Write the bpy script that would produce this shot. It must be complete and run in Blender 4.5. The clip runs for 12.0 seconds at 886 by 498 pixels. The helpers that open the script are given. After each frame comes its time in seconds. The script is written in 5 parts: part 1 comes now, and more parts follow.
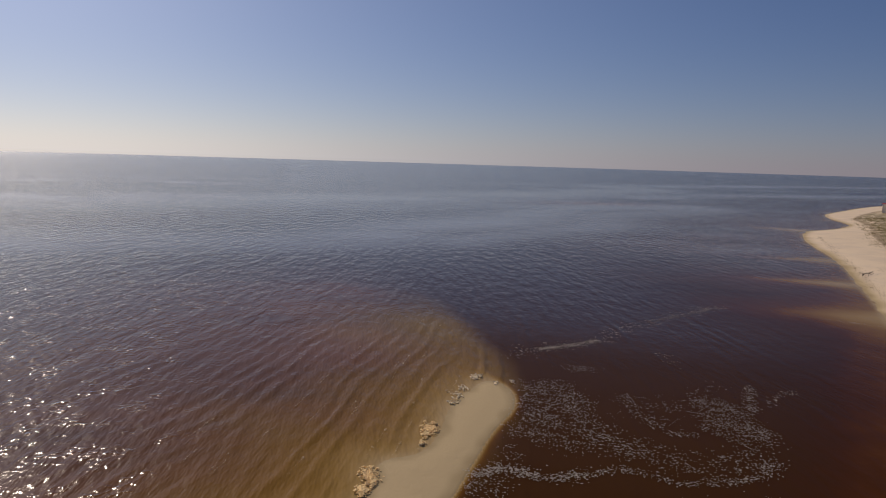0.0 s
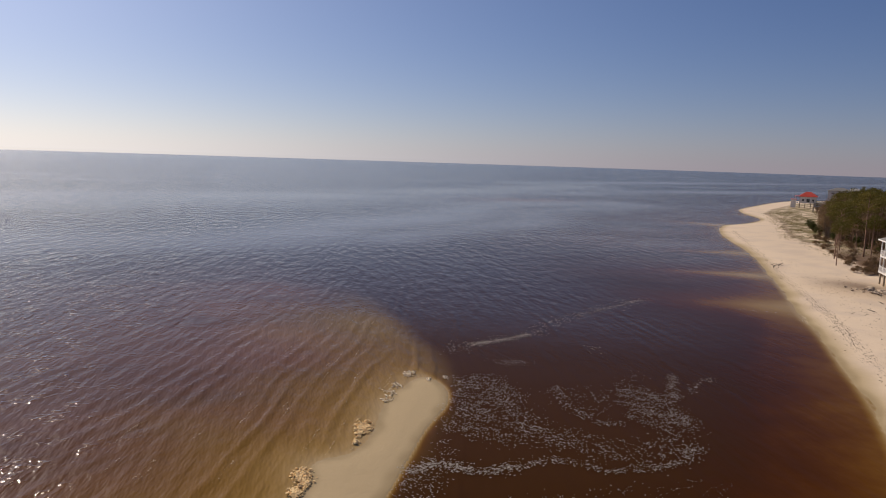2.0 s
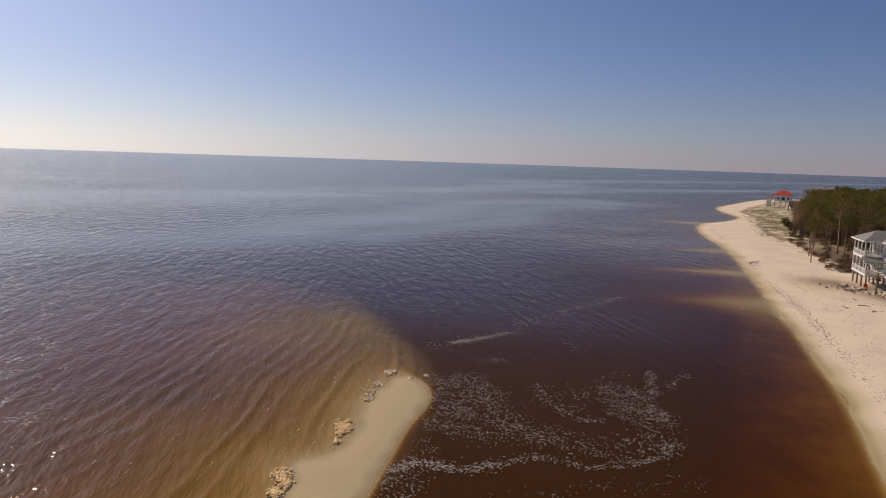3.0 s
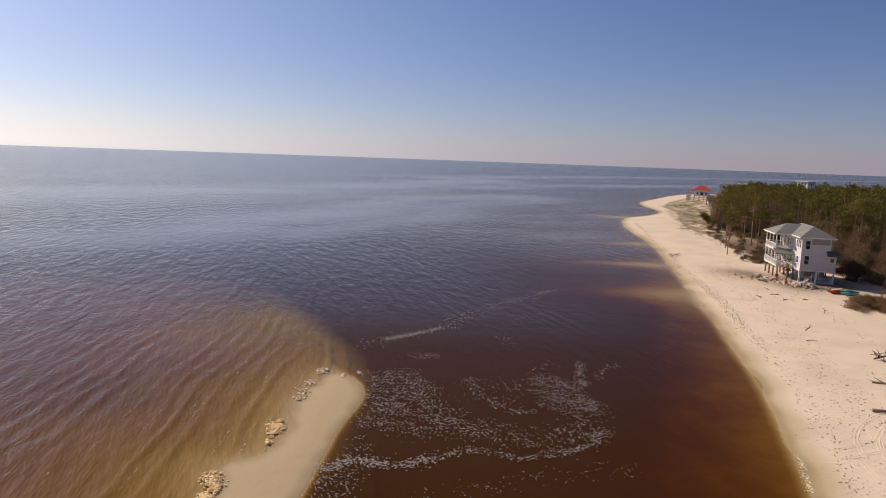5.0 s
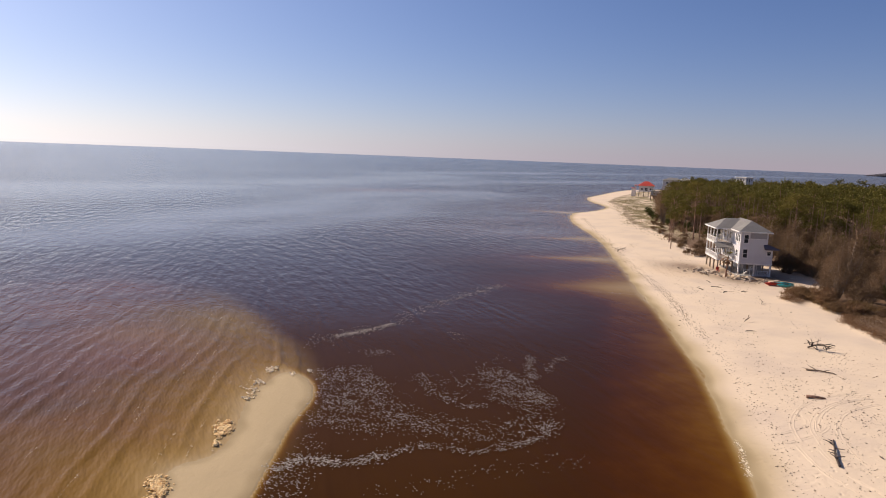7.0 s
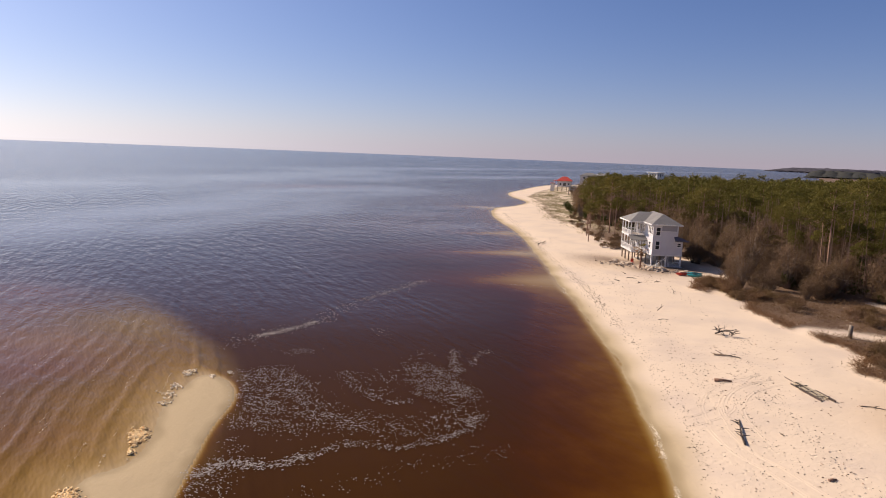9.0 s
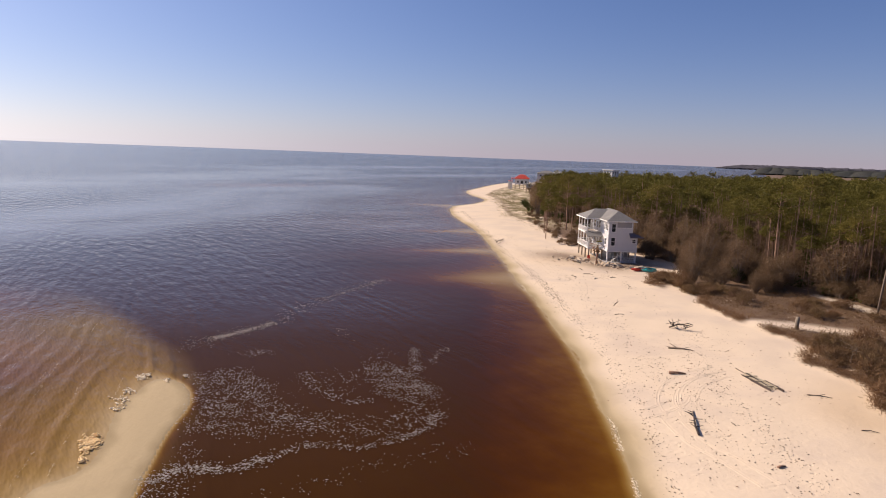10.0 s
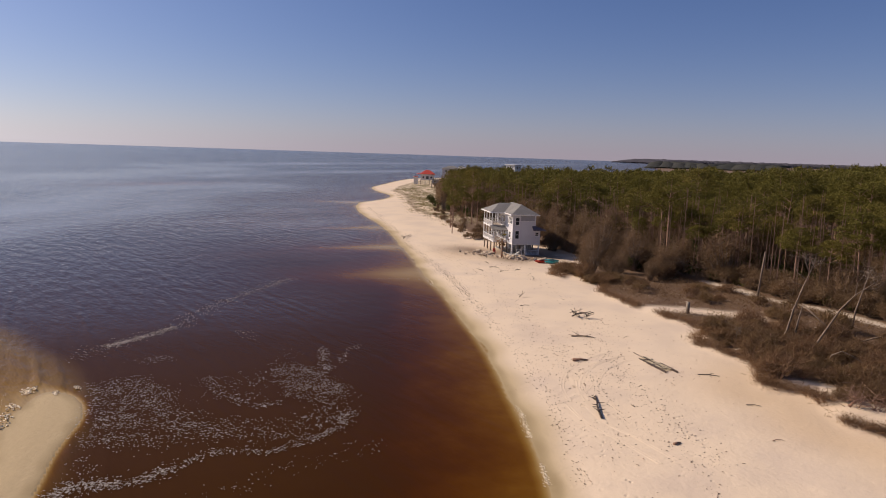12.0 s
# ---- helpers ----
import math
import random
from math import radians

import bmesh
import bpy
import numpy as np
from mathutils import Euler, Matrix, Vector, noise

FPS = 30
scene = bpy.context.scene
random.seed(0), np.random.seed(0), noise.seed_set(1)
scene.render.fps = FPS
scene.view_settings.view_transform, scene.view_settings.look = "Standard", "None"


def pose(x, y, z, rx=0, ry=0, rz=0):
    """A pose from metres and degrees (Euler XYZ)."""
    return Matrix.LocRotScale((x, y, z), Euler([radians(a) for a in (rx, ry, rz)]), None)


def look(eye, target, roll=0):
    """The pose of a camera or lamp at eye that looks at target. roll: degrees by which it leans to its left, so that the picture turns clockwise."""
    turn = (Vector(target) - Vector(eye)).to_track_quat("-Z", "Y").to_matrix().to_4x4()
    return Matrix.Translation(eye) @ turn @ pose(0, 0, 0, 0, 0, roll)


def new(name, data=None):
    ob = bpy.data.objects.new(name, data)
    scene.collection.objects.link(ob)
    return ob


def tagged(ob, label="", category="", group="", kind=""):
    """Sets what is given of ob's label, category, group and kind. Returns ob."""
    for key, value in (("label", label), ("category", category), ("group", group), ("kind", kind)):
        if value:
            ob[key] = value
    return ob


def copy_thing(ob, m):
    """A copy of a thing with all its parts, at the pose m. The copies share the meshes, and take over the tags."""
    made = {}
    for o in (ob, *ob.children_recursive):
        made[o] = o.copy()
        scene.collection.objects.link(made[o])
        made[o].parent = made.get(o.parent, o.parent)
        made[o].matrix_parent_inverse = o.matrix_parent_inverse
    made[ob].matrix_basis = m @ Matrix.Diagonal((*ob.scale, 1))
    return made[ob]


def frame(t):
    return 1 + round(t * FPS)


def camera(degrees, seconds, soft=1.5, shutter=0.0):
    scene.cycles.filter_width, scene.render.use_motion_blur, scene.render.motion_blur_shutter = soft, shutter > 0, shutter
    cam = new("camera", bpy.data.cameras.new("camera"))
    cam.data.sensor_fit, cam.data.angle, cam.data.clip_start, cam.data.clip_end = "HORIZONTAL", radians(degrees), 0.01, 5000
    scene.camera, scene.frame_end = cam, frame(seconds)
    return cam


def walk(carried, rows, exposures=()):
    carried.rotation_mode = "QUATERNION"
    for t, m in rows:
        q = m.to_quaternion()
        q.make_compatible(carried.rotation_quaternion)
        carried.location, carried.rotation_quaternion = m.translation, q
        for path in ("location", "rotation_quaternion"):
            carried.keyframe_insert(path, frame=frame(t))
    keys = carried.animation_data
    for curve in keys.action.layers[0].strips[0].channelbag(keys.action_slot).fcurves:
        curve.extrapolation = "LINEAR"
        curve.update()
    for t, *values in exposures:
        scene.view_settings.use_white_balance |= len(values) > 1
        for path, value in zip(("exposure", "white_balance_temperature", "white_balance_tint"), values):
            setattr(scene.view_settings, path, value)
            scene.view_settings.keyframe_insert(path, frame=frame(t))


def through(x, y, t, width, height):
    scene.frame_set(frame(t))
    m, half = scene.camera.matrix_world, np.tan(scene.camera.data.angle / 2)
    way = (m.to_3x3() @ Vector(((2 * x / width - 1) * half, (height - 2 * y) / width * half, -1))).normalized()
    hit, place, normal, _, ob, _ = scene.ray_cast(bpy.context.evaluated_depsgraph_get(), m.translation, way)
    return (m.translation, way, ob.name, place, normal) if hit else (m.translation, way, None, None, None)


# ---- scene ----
cam = camera(66.56, 12.0, soft=1.0)
PATH = [
    (0.0, pose(0, 0, 22.0, 82.547, -1.728, -3.404)),
    (0.5, pose(0, 0, 22.0, 82.510, -1.765, -6.214)),
    (1.0, pose(0, 0, 22.0, 82.514, -1.732, -8.044)),
    (1.5, pose(0, 0, 22.0, 82.490, -1.736, -9.008)),
    (2.0, pose(0, 0, 22.0, 82.473, -1.816, -9.232)),
    (2.5, pose(0, 0, 22.0, 82.448, -1.889, -9.470)),
    (3.0, pose(0, 0, 22.0, 82.404, -1.875, -10.883)),
    (5.0, pose(0, 0, 22.0, 82.237, -2.026, -16.668)),
    (5.5, pose(0, 0, 22.0, 82.175, -2.053, -17.610)),
    (6.0, pose(0, 0, 22.0, 82.133, -2.120, -18.184)),
    (6.5, pose(0, 0, 22.0, 82.084, -2.195, -19.514)),
    (7.0, pose(0, 0, 22.0, 82.046, -2.202, -20.884)),
    (9.0, pose(0, 0, 22.0, 81.940, -2.270, -27.433)),
    (9.5, pose(0, 0, 22.0, 81.943, -2.227, -29.204)),
    (10.0, pose(0, 0, 22.0, 81.929, -2.151, -30.970)),
    (10.5, pose(0, 0, 22.0, 81.908, -2.115, -32.817)),
    (11.0, pose(0, 0, 22.0, 81.882, -2.038, -34.560)),
    (11.5, pose(0, 0, 22.0, 81.864, -1.968, -36.844)),
    (12.0, pose(0, 0, 22.0, 81.856, -1.861, -38.949)),
]
EXPOSURES = [(0.0, -0.45, 6500, 14), (1.0, -0.2, 6500, 14), (2.5, -0.1, 6500, 14), (5.5, 0.22, 6500, 15), (7.0, 0.38, 6500, 16), (9.5, 0.48, 6500, 18), (10.5, 0.44, 6500, 18), (12.0, 0.18, 6500, 18)]
walk(cam, PATH, EXPOSURES)

# ---- world, sun ----
SUN_AZ, SUN_EL = -32.5, 34.0          # degrees clockwise from +y, and above the horizon
world = bpy.data.worlds.new("sky")
scene.world = world
world.use_nodes = True
wn = world.node_tree.nodes
sky = wn.new("ShaderNodeTexSky")
sky.sky_type = "NISHITA"
sky.sun_disc = False
sky.sun_elevation = radians(SUN_EL)
sky.sun_rotation = radians(SUN_AZ)
sky.air_density, sky.dust_density, sky.ozone_density = 0.92, 1.1, 3.0
wn["Background"].inputs[1].default_value = 0.0565
hue = wn.new("ShaderNodeMix")
hue.data_type, hue.blend_type = "RGBA", "MULTIPLY"
hue.inputs[0].default_value = 1.0
hue.inputs[7].default_value = (0.765, 0.885, 1.185, 1)      # clear winter air
world.node_tree.links.new(sky.outputs[0], hue.inputs[6])
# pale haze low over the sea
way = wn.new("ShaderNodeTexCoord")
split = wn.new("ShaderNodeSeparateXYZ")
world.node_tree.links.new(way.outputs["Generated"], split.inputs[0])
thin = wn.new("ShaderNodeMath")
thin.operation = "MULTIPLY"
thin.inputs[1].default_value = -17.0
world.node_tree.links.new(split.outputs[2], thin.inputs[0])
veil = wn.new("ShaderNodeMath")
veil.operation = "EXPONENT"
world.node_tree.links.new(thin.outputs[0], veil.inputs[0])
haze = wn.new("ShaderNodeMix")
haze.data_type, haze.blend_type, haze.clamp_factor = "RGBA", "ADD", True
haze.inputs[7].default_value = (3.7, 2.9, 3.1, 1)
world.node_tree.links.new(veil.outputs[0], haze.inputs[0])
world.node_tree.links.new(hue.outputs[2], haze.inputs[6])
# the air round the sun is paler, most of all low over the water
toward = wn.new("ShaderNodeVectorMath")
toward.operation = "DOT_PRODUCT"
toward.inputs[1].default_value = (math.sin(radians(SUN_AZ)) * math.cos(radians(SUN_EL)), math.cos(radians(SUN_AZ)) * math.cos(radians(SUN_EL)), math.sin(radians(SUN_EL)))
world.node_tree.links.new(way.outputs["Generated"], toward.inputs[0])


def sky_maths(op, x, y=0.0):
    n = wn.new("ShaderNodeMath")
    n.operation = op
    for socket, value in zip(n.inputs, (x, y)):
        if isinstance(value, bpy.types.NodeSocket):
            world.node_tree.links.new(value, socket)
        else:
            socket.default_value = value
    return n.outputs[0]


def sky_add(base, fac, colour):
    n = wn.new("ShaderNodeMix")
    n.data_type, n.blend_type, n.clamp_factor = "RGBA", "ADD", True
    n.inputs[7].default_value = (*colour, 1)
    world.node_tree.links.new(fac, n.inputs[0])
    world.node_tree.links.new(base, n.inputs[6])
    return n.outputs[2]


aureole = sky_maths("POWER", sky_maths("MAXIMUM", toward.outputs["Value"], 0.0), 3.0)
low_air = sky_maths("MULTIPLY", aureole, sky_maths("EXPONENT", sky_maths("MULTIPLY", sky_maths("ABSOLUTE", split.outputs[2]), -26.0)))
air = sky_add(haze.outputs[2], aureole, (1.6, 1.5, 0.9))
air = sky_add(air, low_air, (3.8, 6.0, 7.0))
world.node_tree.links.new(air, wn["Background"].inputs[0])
sun_lamp = bpy.data.lights.new("sun", "SUN")
sun_lamp.energy, sun_lamp.angle, sun_lamp.color = 4.4, radians(0.55), (1.0, 0.86, 0.68)
sun = new("sun", sun_lamp)
a, e = radians(SUN_AZ), radians(SUN_EL)
sun.matrix_world = look((math.sin(a) * math.cos(e) * 300, math.cos(a) * math.cos(e) * 300, math.sin(e) * 300), (0, 0, 0))

# ---- materials ----
class Mat:
    """A small builder for node materials."""

    def __init__(self, name, colour, rough=0.7, metal=0.0):
        self.m = bpy.data.materials.new(name)
        self.m.use_nodes = True
        self.nt = self.m.node_tree
        self.b = self.nt.nodes["Principled BSDF"]
        self.b.inputs["Base Color"].default_value = (*colour, 1)
        self.b.inputs["Roughness"].default_value = rough
        self.b.inputs["Metallic"].default_value = metal
        self.colour = None
        self.base = colour
        self.co = self.nt.nodes.new("ShaderNodeNewGeometry").outputs["Position"]

    def node(self, kind, **sockets):
        n = self.nt.nodes.new(kind)
        for key, value in sockets.items():
            s = n.inputs[key]
            if isinstance(value, bpy.types.NodeSocket):
                self.nt.links.new(value, s)
            else:
                s.default_value = value
        return n

    def local(self):
        self.co = self.nt.nodes.new("ShaderNodeTexCoord").outputs["Object"]
        return self

    def scaled(self, x, y, z, turn=0.0):
        n = self.nt.nodes.new("ShaderNodeMapping")
        n.inputs["Scale"].default_value = (x, y, z)
        n.inputs["Rotation"].default_value = (0, 0, radians(turn))
        self.nt.links.new(self.co, n.inputs["Vector"])
        return n.outputs[0]

    def noise(self, scale, detail=4.0, rough=0.55, co=None):
        n = self.nt.nodes.new("ShaderNodeTexNoise")
        n.inputs["Scale"].default_value, n.inputs["Detail"].default_value, n.inputs["Roughness"].default_value = scale, detail, rough
        self.nt.links.new(co or self.co, n.inputs["Vector"])
        return n.outputs["Fac"]

    def ramp(self, fac, lo, hi):
        n = self.nt.nodes.new("ShaderNodeMapRange")
        n.interpolation_type = "SMOOTHSTEP"
        self.nt.links.new(fac, n.inputs["Value"])
        n.inputs["From Min"].default_value, n.inputs["From Max"].default_value = lo, hi
        return n.outputs[0]

    def attribute(self, name):
        n = self.nt.nodes.new("ShaderNodeAttribute")
        n.attribute_name = name
        return n.outputs["Fac"]

    def maths(self, op, x, y=0.0, z=0.0):
        n = self.nt.nodes.new("ShaderNodeMath")
        n.operation = op
        for s, value in zip(n.inputs, (x, y, z)):
            if isinstance(value, bpy.types.NodeSocket):
                self.nt.links.new(value, s)
            else:
                s.default_value = value
        return n.outputs[0]

    def blend(self, fac, colour):
        """Lay another colour over the base colour, by fac."""
        n = self.nt.nodes.new("ShaderNodeMix")
        n.data_type = "RGBA"
        if self.colour is None:
            n.inputs[6].default_value = (*self.base, 1)
        else:
            self.nt.links.new(self.colour, n.inputs[6])
        n.inputs[7].default_value = (*colour, 1)
        if isinstance(fac, bpy.types.NodeSocket):
            self.nt.links.new(fac, n.inputs[0])
        else:
            n.inputs[0].default_value = fac
        self.colour = n.outputs[2]
        self.nt.links.new(self.colour, self.b.inputs["Base Color"])
        return self

    def rand(self):
        return self.nt.nodes.new("ShaderNodeObjectInfo").outputs["Random"]

    def island(self):
        return self.nt.nodes.new("ShaderNodeNewGeometry").outputs["Random Per Island"]

    def bump(self, height, strength=0.4, distance=0.02):
        n = self.node("ShaderNodeBump", Height=height, Strength=strength, Distance=distance)
        old = self.b.inputs["Normal"]
        if old.is_linked:
            self.nt.links.new(old.links[0].from_socket, n.inputs["Normal"])
        self.nt.links.new(n.outputs[0], old)
        return self


def sand_material():
    k = Mat("sand", (0.715, 0.575, 0.412), 0.95)

    def dryness(most):
        return k.maths("MULTIPLY", k.maths("SUBTRACT", 1.0, k.attribute("wet")), most)

    k.blend(k.ramp(k.noise(0.12, 5), 0.42, 0.68), (0.64, 0.515, 0.385))
    k.blend(k.maths("MULTIPLY", k.ramp(k.noise(1.3, 6, 0.7), 0.56, 0.72), 0.28), (0.54, 0.43, 0.31))
    k.blend(k.maths("MULTIPLY", k.ramp(k.noise(9.0, 3, 0.7), 0.62, 0.75), 0.2), (0.36, 0.28, 0.2))
    k.blend(k.attribute("tan"), (0.60, 0.44, 0.27))
    k.blend(k.attribute("damp"), (0.45, 0.345, 0.195))
    k.blend(k.attribute("wet"), (0.30, 0.222, 0.112))
    k.blend(k.maths("MULTIPLY", k.maths("MULTIPLY", k.attribute("wet"), k.ramp(k.noise(0.45, 5, 0.6), 0.42, 0.66)), 0.35), (0.40, 0.31, 0.17))
    # brown dirt, and the painted shade beside the stilt house
    dirt_shade = k.maths("MULTIPLY", k.attribute("dirt_shade"), k.ramp(k.noise(0.7, 6, 0.75), 0.28, 0.42))
    k.blend(dirt_shade, (0.130, 0.075, 0.038))
    k.blend(k.maths("MULTIPLY", k.attribute("grass"), k.ramp(k.noise(0.16, 6, 0.7), 0.42, 0.56)), (0.19, 0.15, 0.055))
    k.blend(k.attribute("litter"), (0.15, 0.092, 0.052))
    k.blend(k.attribute("road"), (0.52, 0.43, 0.32))
    k.bump(k.noise(0.55, 3, 0.6), dryness(0.22), 0.3)
    prints = k.nt.nodes.new("ShaderNodeTexVoronoi")
    prints.inputs["Scale"].default_value = 1.5
    k.nt.links.new(k.co, prints.inputs["Vector"])
    pits = k.maths("MULTIPLY", k.ramp(k.maths("ADD", prints.outputs["Distance"], k.maths("MULTIPLY", k.noise(6.0, 2), 0.3)), 0.42, 0.22), k.maths("ADD", k.maths("MULTIPLY", k.attribute("trodden"), k.ramp(k.noise(0.5, 4, 0.6), 0.40, 0.62)), k.maths("MULTIPLY", k.ramp(k.noise(0.25, 4, 0.6), 0.60, 0.70), 0.2)))
    k.bump(k.maths("SUBTRACT", 1.0, pits), dryness(0.6), 0.12)
    k.bump(k.noise(2.2, 5, 0.65), dryness(0.25), 0.10)
    k.bump(k.noise(14, 3), 0.4, 0.03)
    return k.m


def water_material():
    """Tea-brown water over sand: the colour of the column follows from its depth and silt, slicks have pale mirrored
    sky painted in, and the surface mirrors the sky.
    """
    k = Mat("water", (0.02, 0.012, 0.01), 0.1)
    nt, depth, silt = k.nt, k.attribute("depth"), k.attribute("silt")
    blotch = k.noise(0.16, 4, 0.6)
    seen = k.maths("MULTIPLY", depth, k.maths("MULTIPLY_ADD", blotch, 1.1))
    seen.node.inputs[1].links[0].from_node.inputs[2].default_value = 0.45
    bed = nt.nodes.new("ShaderNodeCombineColor")
    for i, (absorb, sand) in enumerate(((2.5, 0.38), (4.2, 0.275), (9.5, 0.14))):
        nt.links.new(k.maths("MULTIPLY", k.maths("EXPONENT", k.maths("MULTIPLY", seen, -absorb)), sand), bed.inputs[i])
    tea = nt.nodes.new("ShaderNodeMix")
    tea.data_type = "RGBA"
    tea.inputs[6].default_value = (0.050, 0.0195, 0.0030, 1)
    tea.inputs[7].default_value = (0.050, 0.039, 0.041, 1)
    nt.links.new(k.attribute("sea"), tea.inputs[0])
    body = nt.nodes.new("ShaderNodeMix")
    body.data_type = "RGBA"
    # brown silt stirred up along the beach and round the bar
    stirred = nt.nodes.new("ShaderNodeMix")
    stirred.data_type = "RGBA"
    nt.links.new(tea.outputs[2], stirred.inputs[6])
    stirred.inputs[7].default_value = (0.205, 0.090, 0.044, 1)
    nt.links.new(k.maths("MULTIPLY", k.attribute("plume"), k.ramp(k.noise(1.0, 5, 0.6, k.scaled(0.014, 0.035, 1, 12)), 0.25, 0.62)), stirred.inputs[0])
    nt.links.new(stirred.outputs[2], body.inputs[6])
    body.inputs[7].default_value = (0.188, 0.110, 0.018, 1)
    nt.links.new(k.maths("MULTIPLY", silt, k.maths("MULTIPLY_ADD", blotch, 0.6)), body.inputs[0])
    body.inputs[0].links[0].from_node.inputs[1].links[0].from_node.inputs[2].default_value = 0.68
    # pale grey laid into the slicks' colour for the low sky they reflect
    slick_sheen = nt.nodes.new("ShaderNodeMix")
    slick_sheen.data_type = "RGBA"
    nt.links.new(body.outputs[2], slick_sheen.inputs[6])
    slick_sheen.inputs[7].default_value = (0.33, 0.335, 0.35, 1)
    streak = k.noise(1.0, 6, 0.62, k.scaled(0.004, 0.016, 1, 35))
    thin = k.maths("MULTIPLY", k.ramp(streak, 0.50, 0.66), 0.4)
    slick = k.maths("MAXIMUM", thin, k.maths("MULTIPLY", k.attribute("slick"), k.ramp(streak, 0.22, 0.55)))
    nt.links.new(k.maths("MULTIPLY", k.maths("MULTIPLY", slick, k.attribute("open_sea")), 0.85), slick_sheen.inputs[0])
    murk = k.maths("SUBTRACT", 1.0, k.maths("EXPONENT", k.maths("MULTIPLY", k.maths("MULTIPLY", seen, -1.2), k.maths("ADD", 1.0, k.maths("MULTIPLY", silt, 4.0)))))
    lit = nt.nodes.new("ShaderNodeMix")
    lit.data_type = "RGBA"
    nt.links.new(bed.outputs[0], lit.inputs[6])
    nt.links.new(slick_sheen.outputs[2], lit.inputs[7])
    nt.links.new(murk, lit.inputs[0])
    # wind ripples: long crests across the wind, finer ones over them, calmer inside the lagoon and in slicks
    calm = k.attribute("calm")
    chop = k.noise(1.0, 3, 0.6, k.scaled(0.62, 0.17, 0.5, WAVE_TURN))
    fine = k.noise(1.0, 4, 0.65, k.scaled(1.5, 0.55, 1, WAVE_TURN - 14))
    # small steep facets that catch the sun
    tiny = k.maths("MULTIPLY", k.ramp(k.noise(1.7, 1, 0.5), 0.42, 0.8), k.ramp(k.noise(0.3, 3, 0.6), 0.46, 0.66))
    rough = k.maths("MULTIPLY", k.maths("SUBTRACT", 1.0, calm), k.maths("SUBTRACT", 1.0, k.maths("MULTIPLY", slick, 0.92)))
    shallow = k.maths("MULTIPLY", rough, k.maths("SUBTRACT", 1.0, k.maths("MULTIPLY", silt, 0.7)))
    bumps, last = [], None
    for height, most, least, far in ((chop, 0.5, 0.05, 0.5), (fine, 0.3, 0.04, 0.2), (tiny, 1.0, 0.0, 0.07)):
        amount = k.maths("MULTIPLY_ADD", k.maths("MULTIPLY", rough, k.maths("MULTIPLY_ADD", k.attribute("open_sea"), 1.5, 0.9)) if height is chop else shallow if height is fine else k.maths("MULTIPLY", k.ramp(shallow, 0.3, 0.9), k.attribute("windward")), most)
        amount.node.inputs[2].default_value = least
        n = k.node("ShaderNodeBump", Height=height, Strength=amount, Distance=far)
        if last:
            nt.links.new(last, n.inputs["Normal"])
        last = n.outputs[0]
        bumps.append(last)
    sheen = k.maths("MULTIPLY_ADD", k.maths("MULTIPLY", k.attribute("open_sea"), k.maths("SUBTRACT", 1.0, slick)), 0.01)
    sheen.node.inputs[2].default_value = 0.12
    diffuse = k.node("ShaderNodeBsdfDiffuse", Color=lit.outputs[2], Normal=bumps[0])
    gloss = k.node("ShaderNodeBsdfGlossy", Roughness=sheen, Normal=last)
    # sky reflection turned down by hand in calm and silty water, below the open sea's
    ior = k.maths("MULTIPLY_ADD", k.maths("ADD", calm, k.maths("MULTIPLY", silt, 0.5)), -0.14)
    ior.node.inputs[2].default_value = 1.218
    fres = k.node("ShaderNodeFresnel", IOR=ior, Normal=last)
    mix = nt.nodes.new("ShaderNodeMixShader")
    nt.links.new(fres.outputs[0], mix.inputs[0])
    nt.links.new(diffuse.outputs[0], mix.inputs[1])
    nt.links.new(gloss.outputs[0], mix.inputs[2])
    nt.links.new(mix.outputs[0], nt.nodes["Material Output"].inputs["Surface"])
    return k.m


WAVE_TURN = -15.0
SAND, WATER = sand_material(), water_material()


def plain(name, colour, rough=0.7, vary=None, scale=2.0, fine=20.0, bump=0.2, dist=0.01, metal=0.0):
    """Paint, wood or cloth: two scales of variation and a fine relief."""
    k = Mat(name, colour, rough, metal).local()
    vary = vary or tuple(c * 0.75 for c in colour)
    k.blend(k.maths("MULTIPLY", k.ramp(k.noise(scale, 5, 0.65), 0.4, 0.7), 0.7), vary)
    k.blend(k.maths("MULTIPLY", k.ramp(k.noise(fine, 3), 0.5, 0.8), 0.4), tuple(c * 0.7 for c in colour))
    k.bump(k.noise(fine * 2, 3), bump, dist)
    return k.m


def leaf(name, colours, rough=0.75, through=0.45):
    """Leaves or twigs: the colour changes from tuft to tuft and from plant to plant, and light shines through."""
    k = Mat(name, colours[0], rough)
    k.blend(k.ramp(k.island(), 0.2, 0.8), colours[1])
    k.blend(k.maths("MULTIPLY", k.ramp(k.rand(), 0.3, 1.0), 0.6), colours[2])
    k.blend(k.maths("MULTIPLY", k.ramp(k.noise(0.17, 3), 0.42, 0.62), 0.6), tuple(c * 0.55 for c in colours[1]))
    k.b.inputs["Specular IOR Level"].default_value = 0.15
    glow = k.node("ShaderNodeBsdfTranslucent", Color=k.colour)
    mix = k.node("ShaderNodeMixShader", Fac=through)
    k.nt.links.new(k.b.outputs[0], mix.inputs[1])
    k.nt.links.new(glow.outputs[0], mix.inputs[2])
    k.nt.links.new(mix.outputs[0], k.nt.nodes["Material Output"].inputs["Surface"])
    return k.m


